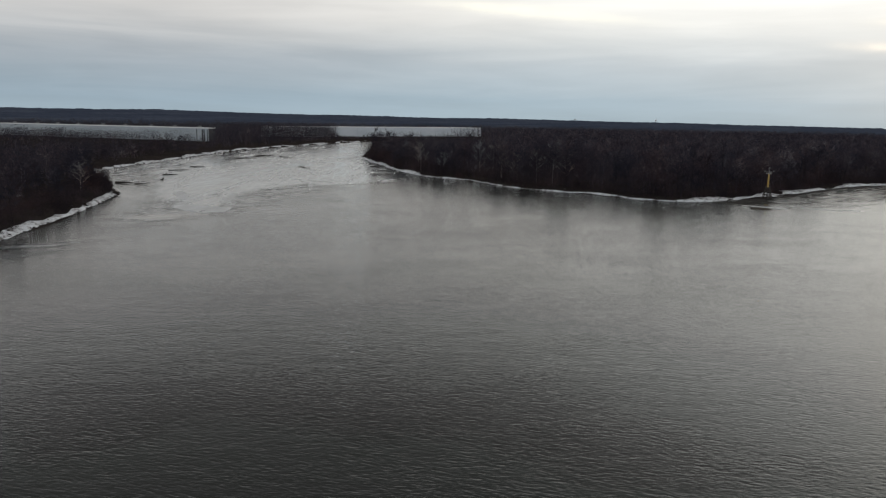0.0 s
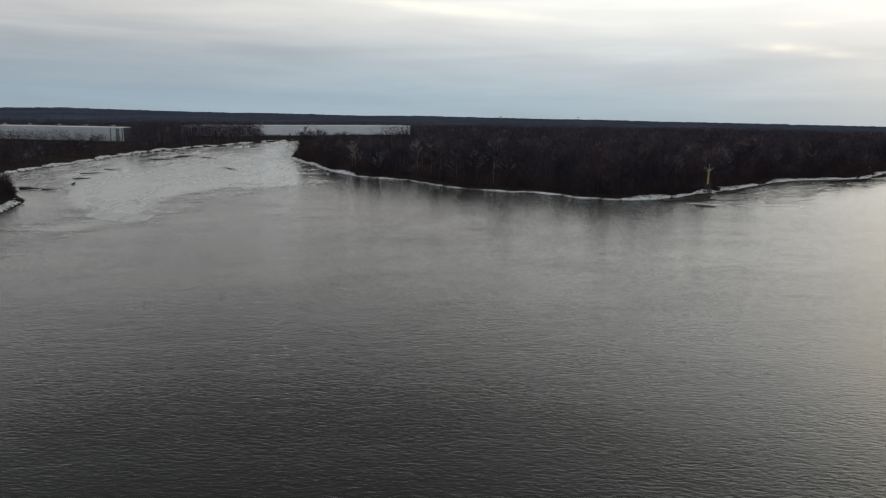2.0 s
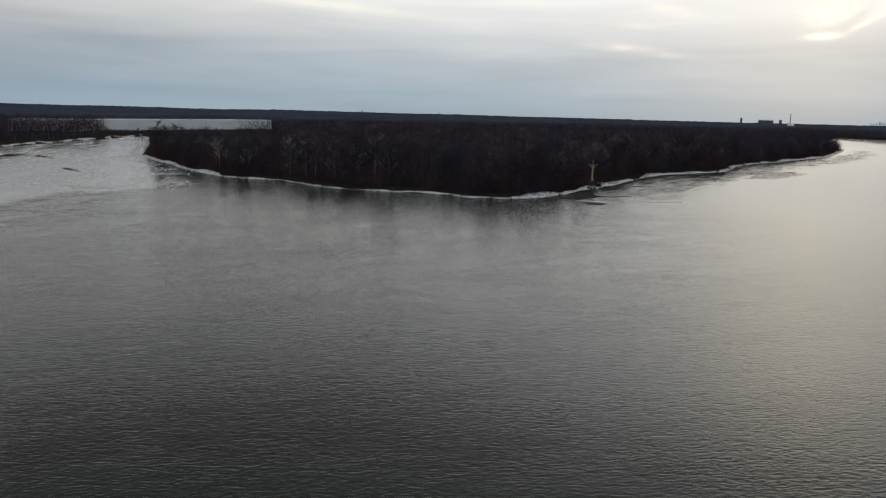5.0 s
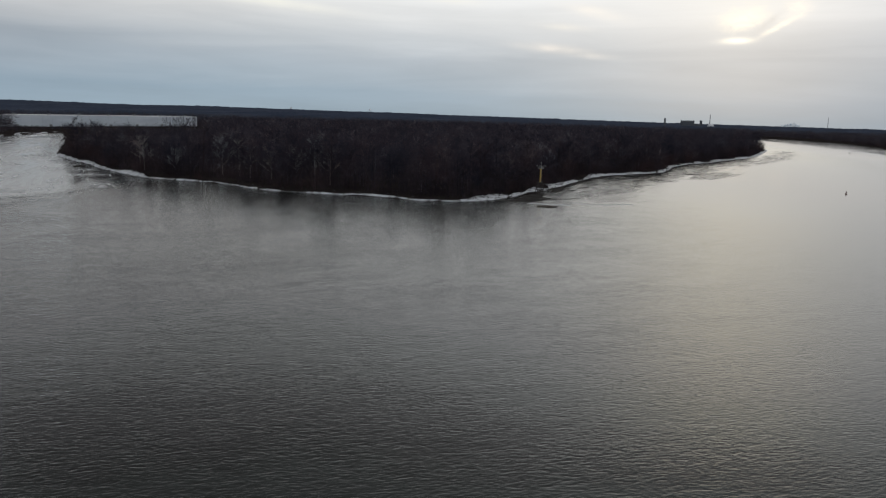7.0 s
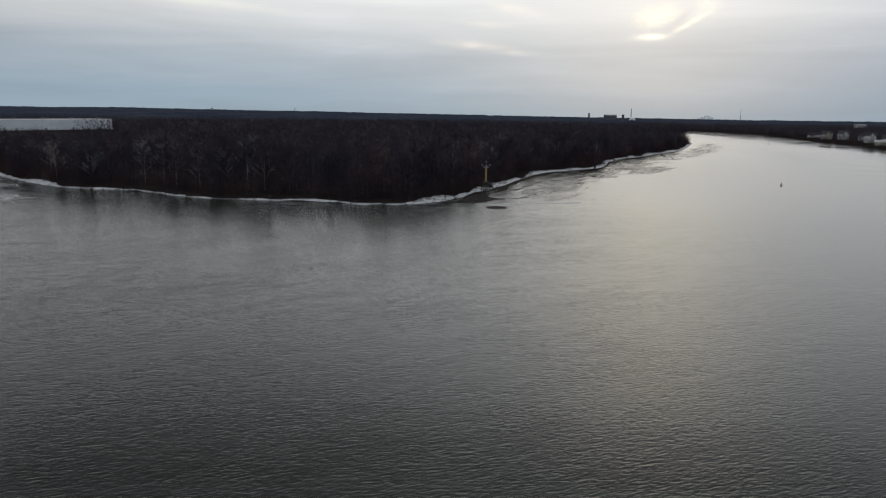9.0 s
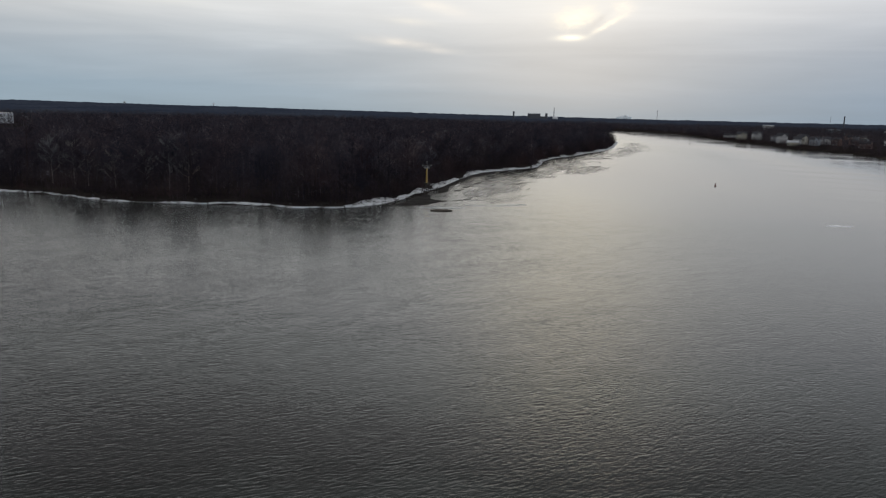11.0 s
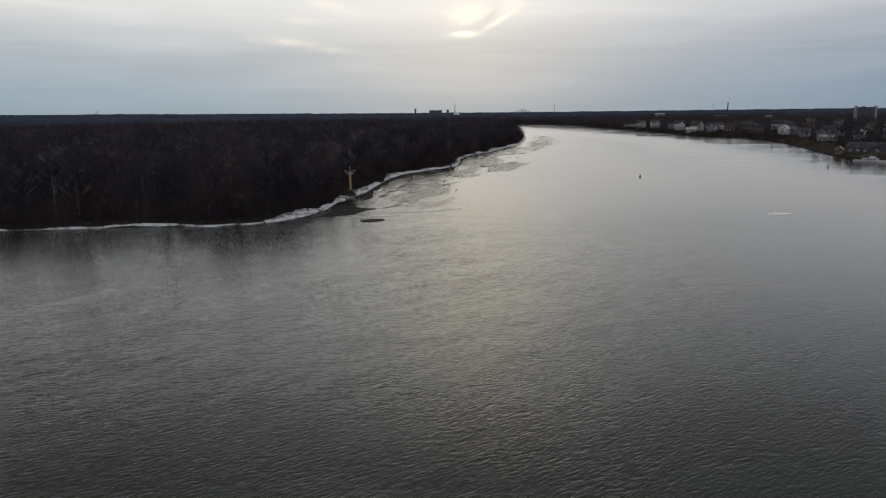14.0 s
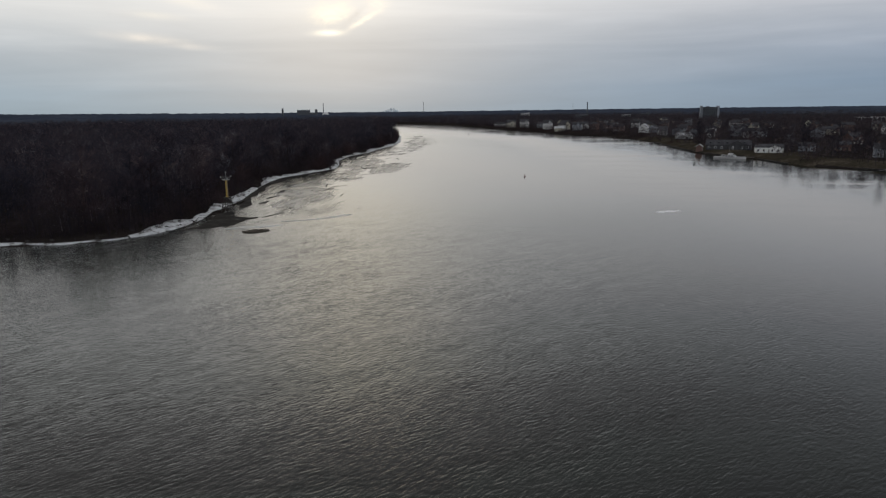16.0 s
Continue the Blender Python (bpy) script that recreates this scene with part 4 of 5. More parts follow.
    return tagged(root, label, "tree")


def wood_mass(name, feet, heights, spread, twigs, twig_r, mat, label, seed, shape=1.0):
    """Many bare trees in one mesh: a trunk, limbs and rising twigs for each."""
    r = np.random.default_rng(seed)
    n = len(feet)
    top = feet + np.column_stack([r.normal(0, 0.5, n), r.normal(0, 0.5, n), heights * 0.9])
    allv, allf, off = [], [], 0
    v, f = spikes(feet - np.array([0, 0, 0.3]), top, heights * 0.008)
    allv.append(v), allf.append(f)
    off += len(v)
    m = twigs
    h = r.uniform(0.06, 0.95, (n, m))
    az = r.uniform(0, 6.28, (n, m))
    env = spread * np.sqrt(np.clip(1 - ((h - 0.55) / 0.5) ** 2, 0.05, 1)) * (heights / heights.mean())[:, None]
    rad = env * np.sqrt(r.uniform(0.02, 1, (n, m)))
    base = feet[:, None] + np.stack([np.cos(az) * rad * 0.75, np.sin(az) * rad * 0.75, h * heights[:, None] * 0.92], 2)
    v = r.normal(0, 1, (n, m, 3)) * np.array([0.7, 0.7, 0.5]) + np.stack([np.cos(az) * 0.6, np.sin(az) * 0.6, 0.9 * np.ones_like(az)], 2)
    v /= np.linalg.norm(v, axis=2)[:, :, None]
    ln = r.uniform(0.10, 0.22, (n, m)) * heights[:, None]
    tip = base + v * ln[:, :, None]
    tip[:, :, 2] = np.minimum(tip[:, :, 2], feet[:, None, 2] + heights[:, None] * 1.02)
    v, f = spikes(base.reshape(-1, 3), tip.reshape(-1, 3), twig_r)
    allv.append(v), allf.append(f + off)
    ob = mesh_object(name, np.vstack(allv), np.vstack(allf), mat)
    return tagged(ob, label, "woods", kind="stuff")


def scatter(count, x0, x1, y0, y1, spacing, seed):
    """Uneven but fairly spaced places in a rectangle."""
    r = np.random.default_rng(seed)
    nx, ny = max(1, int((x1 - x0) / spacing)), max(1, int((y1 - y0) / spacing))
    gx, gy = np.meshgrid(np.linspace(x0, x1, nx), np.linspace(y0, y1, ny))
    p = np.stack([gx.ravel(), gy.ravel()], 1) + r.uniform(-0.48, 0.48, (nx * ny, 2)) * spacing
    return p


def feet_on_land(p, dmin, dmax, ring):
    d = distances(p, ring)
    p = p[(d > dmin) & (d < dmax)]
    z, _ = land(p)
    return np.column_stack([p, z])


def cap_heights(f, h):
    """Low scrub stands before the warehouses, tall trees elsewhere."""
    dx, dy = f[:, 0] - 45, f[:, 1] + 45
    dist, az = np.hypot(dx, dy), np.degrees(np.arctan2(dx, dy))
    drop = np.interp(az, [-90, -51.2, -50.2, -41.8, -41.2, -29.0, -28.4, 90], [45, 47, 0, 0, 32, 32, 0, 0])
    most = 33 - drop * dist / 1222 - f[:, 2]
    r = np.random.default_rng(5)
    limited = (drop > 5) & (dist < np.where(az < -48, 880, 1300))
    rough = r.uniform(0.5, 1.0, len(f)) * np.where(r.random(len(f)) < 0.22, r.uniform(1.2, 1.9, len(f)), 1.0)
    h = np.where(limited, np.clip(most * rough, 2.0, 22.0), h)
    h = np.where((drop == 0) & (az < -40) & (dist < 1200), r.uniform(17, 25, len(f)), h)
    h = np.where((dist < 330) & (f[:, 0] < -100) & (f[:, 1] < 250), np.minimum(h, r.uniform(7, 13, len(f))), h)
    keep = h > 1.5
    return f[keep], h[keep]


# tree models: tall dark ones, bushy ones, pale sycamores
MODELS = [tree_model(100 + k, h, s, M_TRUNK, M_BARK, "tall bare tree with dark brown bark on the snowy bank", low)
          for k, (h, s, low) in enumerate([(24, 5.2, 0.3), (21, 4.8, 0.26), (26, 5.6, 0.36), (18, 4.6, 0.2), (22, 6.0, 0.25), (15, 4.0, 0.15)])]
PALES = [tree_model(120 + k, h, s, M_PALE, M_PALE, "bare sycamore with pale mottled limbs among darker trees", low, 0.045, 1.25)
         for k, (h, s, low) in enumerate([(23, 5.5, 0.3), (20, 6.0, 0.22)])]


def plant(model, x, y, scale, turn, group, first):
    """Sets the model itself the first time, and copies of it after that."""
    z = float(land(np.array([[x, y]]))[0][0])
    m = pose(x, y, z, 0, 0, turn) @ Matrix.Scale(scale, 4)
    if first:
        model.matrix_basis = m
        return tagged(model, group=group)
    ob = copy_thing(model, pose(0, 0, 0))
    ob.matrix_basis = m
    return tagged(ob, group=group)


used = set()


def plant_row(ring, a, b, step, models, inset, scale, seed, group):
    """Trees set unevenly along a shore."""
    r = np.random.default_rng(seed)
    p, nrm = along(ring, a, b, step)
    for q, n in zip(p, nrm):
        k = models[int(r.integers(len(models)))]
        pos = q + n * r.uniform(*inset) + r.normal(0, step * 0.25, 2)
        plant(k, pos[0], pos[1], scale * r.uniform(0.8, 1.12), r.uniform(0, 360), group, k not in used)
        used.add(k)


plant_row(ISLAND_RING, (-325, 405), (-9, 291), 4.2, MODELS, (4, 20), 0.9, 41, "trees along the island shore")
plant_row(ISLAND_RING, (-6, 296), (108, 560), 5.0, MODELS, (8, 22), 0.95, 42, "trees along the island shore")
for x, y, k, s in ((-176, 300, 1, 0.7), (-155, 306, 1, 1.0), (-146, 306, 0, 0.85), (-139, 303, 1, 0.75), (-110, 287, 1, 0.85), (-101, 288, 0, 0.95), (-93, 286, 1, 0.8),
                   (-202, 314, 1, 0.85), (-212, 326, 0, 0.8), (-124, 293, 1, 0.75)):
    plant(PALES[k], x, y, s, x * 7.3 % 360, "pale sycamores of the island", PALES[k] not in used)
    used.add(PALES[k])
plant_row(MAIN_RING, (-140, 30), (-262, 150), 4.6, [MODELS[3], MODELS[5], MODELS[1]], (4, 22), 0.62, 43, "trees on the near point")
plant(PALES[1], -224, 108, 0.6, 40, "trees on the near point", False)
plant_row(MAIN_RING, (-300, 164), (-441, 339), 6.5, [MODELS[3], MODELS[5], MODELS[1]], (6, 20), 0.7, 44, "trees along the side channel")

# the woods behind, as one mass for each stretch
r0 = np.random.default_rng(50)
f = feet_on_land(scatter(0, -340, 120, 250, 480, 5.2, 51), 12, 75, ISLAND_RING)
wood_mass("island_woods", *cap_heights(f, r0.uniform(15, 24, len(f))), 4.0, 56, 0.07, M_BARK, "dense bare winter woods on the island", 61)
f = feet_on_land(scatter(0, -480, 280, 300, 1000, 8.0, 52), 60, 800, ISLAND_RING)
wood_mass("island_woods", *cap_heights(f, r0.uniform(17, 24, len(f))), 5.2, 36, 0.13, M_BARK, "dense bare winter woods on the island", 62)
f = feet_on_land(scatter(0, 60, 280, 480, 1000, 5.5, 58), 6, 62, ISLAND_RING)
wood_mass("island_woods", *cap_heights(f, r0.uniform(18, 26, len(f))), 4.6, 40, 0.09, M_BARK, "dense bare winter woods on the island", 68)
f = feet_on_land(scatter(0, -420, -120, -60, 260, 6.0, 53), 16, 160, MAIN_RING)
wood_mass("bank_woods", *cap_heights(f, r0.uniform(8, 13, len(f))), 3.4, 34, 0.085, M_BARK, "low bare woods and brush on the near point", 63)
f = feet_on_land(scatter(0, -900, -300, 60, 1200, 7.5, 54), 8, 420, MAIN_RING)
f = f[(f[:, 0] < -280) & ((f[:, 1] < 520) | (distances(f[:, :2], MAIN_RING) < 230))]
wood_mass("bank_woods", *cap_heights(f, r0.uniform(8, 15, len(f))), 4.6, 22, 0.13, M_BARK, "bare woods on the bank of the side channel", 64)
# slender trees that stand up before the warehouses
q = np.column_stack([r0.uniform(-720, -420, 700), r0.uniform(230, 620, 700)])
q = q[(land(q)[1] > 12) & (np.abs((q[:, 1] + 45) / (45 - q[:, 0]) - 0.62) < 0.2)]
f = np.column_stack([q, land(q)[0]])
hh = 33 - r0.uniform(27, 48, len(f)) * np.hypot(f[:, 0] - 45, f[:, 1] + 45) / 1222 - f[:, 2]
wood_mass("bank_woods", f, np.clip(hh, 4, 20), 2.6, 34, 0.07, M_BARK, "slender bare trees before the warehouse", 69)
f = feet_on_land(scatter(0, -600, 250, 990, 1540, 11.0, 57), 10, 800, ISLAND_RING)
wood_mass("island_woods", f, r0.uniform(16, 22, len(f)), 6.0, 14, 0.35, M_BARK, "bare winter woods on the far half of the island", 59)
# a taller clump at the island's far end
q = np.array([217.0, 880.0]) + r0.normal(0, 1, (34, 2)) * np.array([9.0, 16.0])
f = np.column_stack([q, land(q)[0]])
wood_mass("island_woods", f, r0.uniform(24, 29, len(f)), 4.4, 46, 0.12, M_BARK, "clump of taller bare trees at the island's far end", 70)
# brush at the foot of the trees
p, nrm = along(ISLAND_RING, (-328, 408), (250, 880), 1.6)
q = np.vstack([p + nrm * r0.uniform(2.2, 13, (len(p), 1)) for _ in range(5)])
f = np.column_stack([q, land(q)[0]])
wood_mass("brush", f, 2.0 + 10.0 * r0.uniform(0, 1, len(f)) ** 1.6, 2.2, 30, 0.065, M_BRUSH, "tangled reddish brush under the island trees", 65)
p, nrm = along(MAIN_RING, (-120, -60), (-300, 162), 1.6)
q = np.vstack([p + nrm * r0.uniform(1.8, 16, (len(p), 1)) for _ in range(6)])
f = np.column_stack([q, land(q)[0]])
wood_mass("brush", f, r0.uniform(2, 7.0, len(f)), 2.0, 28, 0.06, M_BRUSH, "tangled brush above the stone bank", 66)

# far woods to the horizon
n = 22000
az = np.radians(r0.uniform(-72, 62, n))
rr = 950 * (4850 / 950) ** (r0.uniform(0, 1, n) ** 0.8)
p = np.stack([np.sin(az) * rr, np.cos(az) * rr], 1)
z, d = land(p)
keep = (d > 8) & ~((p[:, 0] > 350) & (p[:, 1] < 1300) & (rr < 1500))
f = np.column_stack([p, z])[keep]
hh = np.where(f[:, 0] > 0, r0.uniform(9, 15, len(f)), r0.uniform(11, 17, len(f)))
f, hh = cap_heights(f, hh)
near_half = np.hypot(f[:, 0], f[:, 1]) < 2500
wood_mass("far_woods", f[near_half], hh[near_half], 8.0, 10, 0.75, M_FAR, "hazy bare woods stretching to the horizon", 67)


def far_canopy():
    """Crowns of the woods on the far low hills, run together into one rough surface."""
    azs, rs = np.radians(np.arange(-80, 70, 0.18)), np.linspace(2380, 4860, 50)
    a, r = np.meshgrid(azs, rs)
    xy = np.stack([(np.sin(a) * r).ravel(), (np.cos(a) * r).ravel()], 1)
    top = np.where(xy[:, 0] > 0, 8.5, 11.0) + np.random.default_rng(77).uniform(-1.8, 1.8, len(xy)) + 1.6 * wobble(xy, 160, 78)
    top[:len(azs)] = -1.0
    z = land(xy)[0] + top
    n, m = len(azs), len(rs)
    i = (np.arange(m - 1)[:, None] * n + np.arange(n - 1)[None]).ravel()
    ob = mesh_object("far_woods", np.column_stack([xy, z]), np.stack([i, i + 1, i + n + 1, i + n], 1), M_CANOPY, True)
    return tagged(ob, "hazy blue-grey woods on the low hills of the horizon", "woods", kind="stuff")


far_canopy()

# ---- the light beacon on the point ----


def make_beacon(x, y):
    t = empty("beacon_tower", x, y, 0.15, 18)
    top, foot = 0.75, 1.9
    legs = [(sx, sy) for sx in (-1, 1) for sy in (-1, 1)]
    for sx, sy in legs:
        part("leg", rod(bmesh.new(), (sx * foot, sy * foot, -0.6), (sx * top, sy * top, 4.9), 0.19, 0.15), M_TIMBER, t)
    part("leg", rod(bmesh.new(), (0, 0, -0.6), (0, 0, 4.9), 0.2), M_TIMBER, t)
    for z in (1.5, 3.2):
        w = foot + (top - foot) * z / 4.9
        for a, b in (((-w, -w), (w, -w)), ((w, -w), (w, w)), ((w, w), (-w, w)), ((-w, w), (-w, -w))):
            part("cross_beam", rod(bmesh.new(), (*a, z), (*b, z), 0.13, sides=6), M_TIMBER, t)
    for k in range(4):
        (ax, ay), (bx, by) = [(-1, -1), (1, -1), (1, 1), (-1, 1)][k], [(1, -1), (1, 1), (-1, 1), (-1, -1)][k]
        part("brace", rod(bmesh.new(), (ax * 1.55, ay * 1.55, 1.5), (bx * 1.15, by * 1.15, 3.2), 0.08, sides=6), M_TIMBER, t)
    bm = bmesh.new()
    box(bm, 0, 0, 4.75, 2.1, 2.1, 0.35)
    bmesh.ops.bevel(bm, geom=bm.edges[:], offset=0.04, segments=1, affect="EDGES")
    part("cap", bm, M_TIMBER, t, "dark timber cap on the trestle")
    bm = rod(bmesh.new(), (0, 0, 5.1), (0, 0, 11.1), 0.36, 0.34, 16)
    pole = part("pole", bm, M_YELLOW, t, "yellow painted steel column")
    for z in (5.15, 8.0, 10.9):
        part("flange", rod(bmesh.new(), (0, 0, z - 0.06), (0, 0, z + 0.06), 0.47, sides=16), M_YELLOW, pole)
    for s in (-0.16, 0.16):
        part("ladder_rail", rod(bmesh.new(), (s, -0.5, 5.1), (s, -0.5, 11.2), 0.035, sides=6), M_STEEL, t)
    for k in range(15):
        part("rung", rod(bmesh.new(), (-0.16, -0.5, 5.3 + 0.4 * k), (0.16, -0.5, 5.3 + 0.4 * k), 0.025, sides=6), M_STEEL, t)
    bm = bmesh.new()
    box(bm, 0, 0, 11.1, 2.3, 1.7, 0.14)
    plat = part("platform", bm, M_STEEL, t, "grey steel grating platform")
    for k in range(5):
        part("joist", box(bmesh.new(), -0.9 + 0.45 * k, 0, 10.98, 0.1, 1.6, 0.12), M_STEEL, plat)
    posts = [(-1.05, -0.75), (0, -0.75), (1.05, -0.75), (1.05, 0.75), (0, 0.75), (-1.05, 0.75)]
    for px, py in posts:
        part("rail_post", rod(bmesh.new(), (px, py, 11.24), (px, py, 12.2), 0.03, sides=6), M_STEEL, t)
    for z in (11.72, 12.18):
        for (ax, ay), (bx, by) in zip(posts, posts[1:] + posts[:1]):
            part("handrail", rod(bmesh.new(), (ax, ay, z), (bx, by, z), 0.025, sides=6), M_STEEL, t)
    part("mast", rod(bmesh.new(), (0, 0, 11.24), (0, 0, 13.4), 0.11, 0.08, 8), M_STEEL, t)
    part("lantern", rod(bmesh.new(), (0, 0, 13.4), (0, 0, 13.95), 0.26, 0.2, 12), M_STEEL, t, "small grey lantern on the mast")
    for s, z in ((-0.75, 12.0), (0.75, 12.0)):
        bm = bmesh.new()
        box(bm, s * 0.6, 0.1, z, 0.4, 0.08, 0.6, Matrix.Rotation(0.15 * s, 4, "Y"))
        part("panel", bm, M_STEEL, t, "dull grey equipment panel")
    bm = bmesh.new()
    box(bm, 0.55, 0.4, 11.24, 0.45, 0.4, 0.5)
    part("battery_box", bm, M_STEEL, t)
    return tagged(t, "yellow light beacon on a black timber trestle by the shore", "beacon")


make_beacon(0.0, 297.8)


def make_bar(name, x, y, length, width, height, turn, mat, label, seed):
    """A low uneven mound just above the water."""
    bm = bmesh.new()
    bmesh.ops.create_icosphere(bm, subdivisions=4, radius=1.0)
    for v in bm.verts:
        n = noise.noise(v.co * 1.7 + Vector((seed, 0, 0))) * 0.3 + noise.noise(v.co * 5 + Vector((0, seed, 0))) * 0.14
        s = 1 + n
        top = v.co.z * height
        v.co = Vector((v.co.x * length / 2 * s, v.co.y * width / 2 * s, top * (1 + 0.7 * noise.noise(v.co * 6)) if top > 0 else top * 0.6))
    ob = part(name, bm, mat)
    ob.matrix_basis = pose(x, y, 0.0, 0, 0, turn)
    return ob


tagged(make_bar("mud_bar", 4.0, 252.3, 8.6, 4.2, 0.5, 4, M_MUDBAR, "", 3), "low brown mud bar breaking the surface off the point", "mud bar")
sheet("ice_floe", [(-6, 262), (2, 259.5), (10, 258.5), (14, 260), (8, 261.6), (0, 263)], M_FROST, 71, 0.05, 0.06, "pale rim of ice beside the mud bar", 0.6)


def make_buoy(x, y, paint, label, s):
    t = empty("buoy", x, y, 0, 25)
    hull = part("hull", rod(rod(bmesh.new(), (0, 0, -0.6), (0, 0, 0.55), 1.1, 1.1, 16), (0, 0, 0.55), (0, 0, 0.85), 1.1, 0.75, 16), paint, t)
    for k in range(4):
        a = math.pi / 2 * k + 0.78
        part("cage_leg", rod(bmesh.new(), (0.75 * math.cos(a), 0.75 * math.sin(a), 0.8), (0.2 * math.cos(a), 0.2 * math.sin(a), 2.9), 0.07, sides=6), paint, t)
    for k in range(2):
        bm = bmesh.new()
        box(bm, 0, 0, 1.2, 0.05, 1.0, 1.5, Matrix.Rotation(math.pi / 2 * k + 0.78, 4, "Z"))
        part("reflector", bm, paint, t)
    part("top_ring", rod(bmesh.new(), (0, 0, 2.85), (0, 0, 2.97), 0.32, sides=12), paint, t)
    part("lamp", rod(bmesh.new(), (0, 0, 2.97), (0, 0, 3.45), 0.16, 0.12, 10), M_STEEL, t)
    t.scale = (s, s, s)
    return tagged(t, label, "buoy", "channel buoys")


make_buoy(147.9, 356.3, M_RED, "red steel lattice buoy floating in mid river", 0.48)
make_buoy(270.3, 374.9, M_GREEN, "dark green steel lattice buoy floating near the town bank", 0.52)
make_buoy(345, 880, M_GREEN, "small distant channel buoy floating far upstream", 0.6)
sheet("ice_floe", [(129, 231), (136, 229.5), (141, 231.5), (135, 233), (131, 232.8)], M_FRESH, 75, 0.03, 0.05, "single pale floe drifting in mid river", 0.4)


def make_driftwood(x, y, length, r, turn, seed):
    """A stranded trunk with broken stubs."""
    q = np.random.default_rng(seed)
    t = empty("driftwood_log", x, y, max(0.02, float(land(np.array([[x, y]]))[0][0])) + r * 0.7, turn)
    part("trunk", rod(rod(bmesh.new(), (-length / 2, 0, 0), (0, q.normal(0, 0.2), 0.15), r, r * 0.8), (0, 0, 0.15), (length / 2, q.normal(0, 0.4), 0.3), r * 0.8, r * 0.35), M_DRIFT, t)
    for k in range(4):
        a = q.uniform(-0.4, 0.45) * length
        part("stub", rod(bmesh.new(), (a, 0, 0.1), (a + q.normal(0.5, 0.6), q.normal(0, 0.9), q.uniform(0.5, 1.4)), r * 0.35, r * 0.1, 6), M_DRIFT, t)
    return tagged(t, "dark weathered log frozen in at the water's edge", "driftwood", "stranded logs")


for k, (x, y, ln, r, a) in enumerate(((-264, 152.5, 11, 0.5, 12), (-254, 154.5, 8, 0.3, 8), (-268, 176, 12, 0.4, -40), (-289, 196, 8, 0.4, 42), (-315, 221, 12, 0.3, 44), (-330, 246, 10, 0.3, 20), (-370, 364, 26, 0.4, -22), (-402, 372, 16, 0.4, 20),
                                      (-222, 121, 3.5, 0.7, 40), (-251, 330, 7, 0.5, 10), (6, 318, 3.0, 0.5, 30), (-7, 283, 4, 0.35, 60), (-12, 277, 5, 0.3, 80),
                                      (62, 391, 9, 0.2, 35), (92, 446, 11, 0.2, 8), (48, 352, 6, 0.18, 50), (116, 470, 8, 0.2, -12), (70, 452, 4, 0.5, 70),
                                      (80, 470, 5, 0.4, 40), (150, 560, 9, 0.2, 20), (-90, 263, 4, 0.3, 0), (-117, 267, 5, 0.35, -20), (-37, 258, 3, 0.4, 15),
                                      (-380, 330, 16, 0.4, 40), (-395, 360, 12, 0.35, 30))):
    make_driftwood(x, y, ln, r, a, 200 + k)


def rock_mesh(seed):
    bm = bmesh.new()
    bmesh.ops.create_icosphere(bm, subdivisions=1, radius=1.0)
    for v in bm.verts:
        v.co *= 1 + 0.45 * noise.noise(v.co * 1.3 + Vector((seed * 3.1, 0, 0)))
        v.co.z *= 0.65
    me = bpy.data.meshes.new("rock")
    bm.to_mesh(me)
    bm.free()
    me.materials.append(M_ROCK)
    return me


ROCKS = [rock_mesh(k) for k in range(5)]


def lay_rocks(ring, a, b, step, off, size, seed):
    q = np.random.default_rng(seed)
    p, nrm = along(ring, a, b, step)
    for x, n in zip(p, nrm):
        pos = x + n * q.uniform(*off)
        s = size * q.uniform(0.5, 1.5)
        z = float(land(pos[None])[0][0])
        ob = new("rock", ROCKS[int(q.integers(5))])
        ob.matrix_basis = pose(pos[0], pos[1], max(z, -0.1) + s * 0.25 + 0.1, 0, 0, q.uniform(0, 360)) @ Matrix.Scale(s, 4)
        tagged(ob, "dark angular rock poking through the shore snow", "rock", "bank rocks")


lay_rocks(MAIN_RING, (-122, -30), (-226, 124), 3.2, (-0.8, 4.0), 0.42, 81)
lay_rocks(ISLAND_RING, (-200, 300), (125, 582), 6.0, (-0.5, 5.0), 0.45, 82)
lay_rocks(MAIN_RING, (-300, 164), (-480, 400), 7.0, (-0.5, 4.0), 0.6, 83)

# ---- the town on the east bank ----
HOUSES = []


def gable(bm, w, d, z, h, over=0.5):
    """A pitched roof over w x d with its ridge along x."""
    x, y = w / 2 + over, d / 2 + over
    t = 0.25
    vs = [bm.verts.new(c) for c in ((-x, -y, z - 0.2), (x, -y, z - 0.2), (x, y, z - 0.2), (-x, y, z - 0.2), (-x, 0, z + h), (x, 0, z + h),
                                    (-x, -y, z - 0.2 + t), (x, -y, z - 0.2 + t), (x, y, z - 0.2 + t), (-x, y, z - 0.2 + t), (-x, 0, z + h + t), (x, 0, z + h + t))]
    for f in ((6, 7, 11, 10), (8, 9, 10, 11), (0, 4, 5, 1), (2, 5, 4, 3), (0, 1, 7, 6), (2, 3, 9, 8), (0, 6, 10, 4), (4, 10, 9, 3), (1, 5, 11, 7), (5, 2, 8, 11)):
        bm.faces.new([vs[k] for k in f])
    bmesh.ops.recalc_face_normals(bm, faces=bm.faces)
    return bm


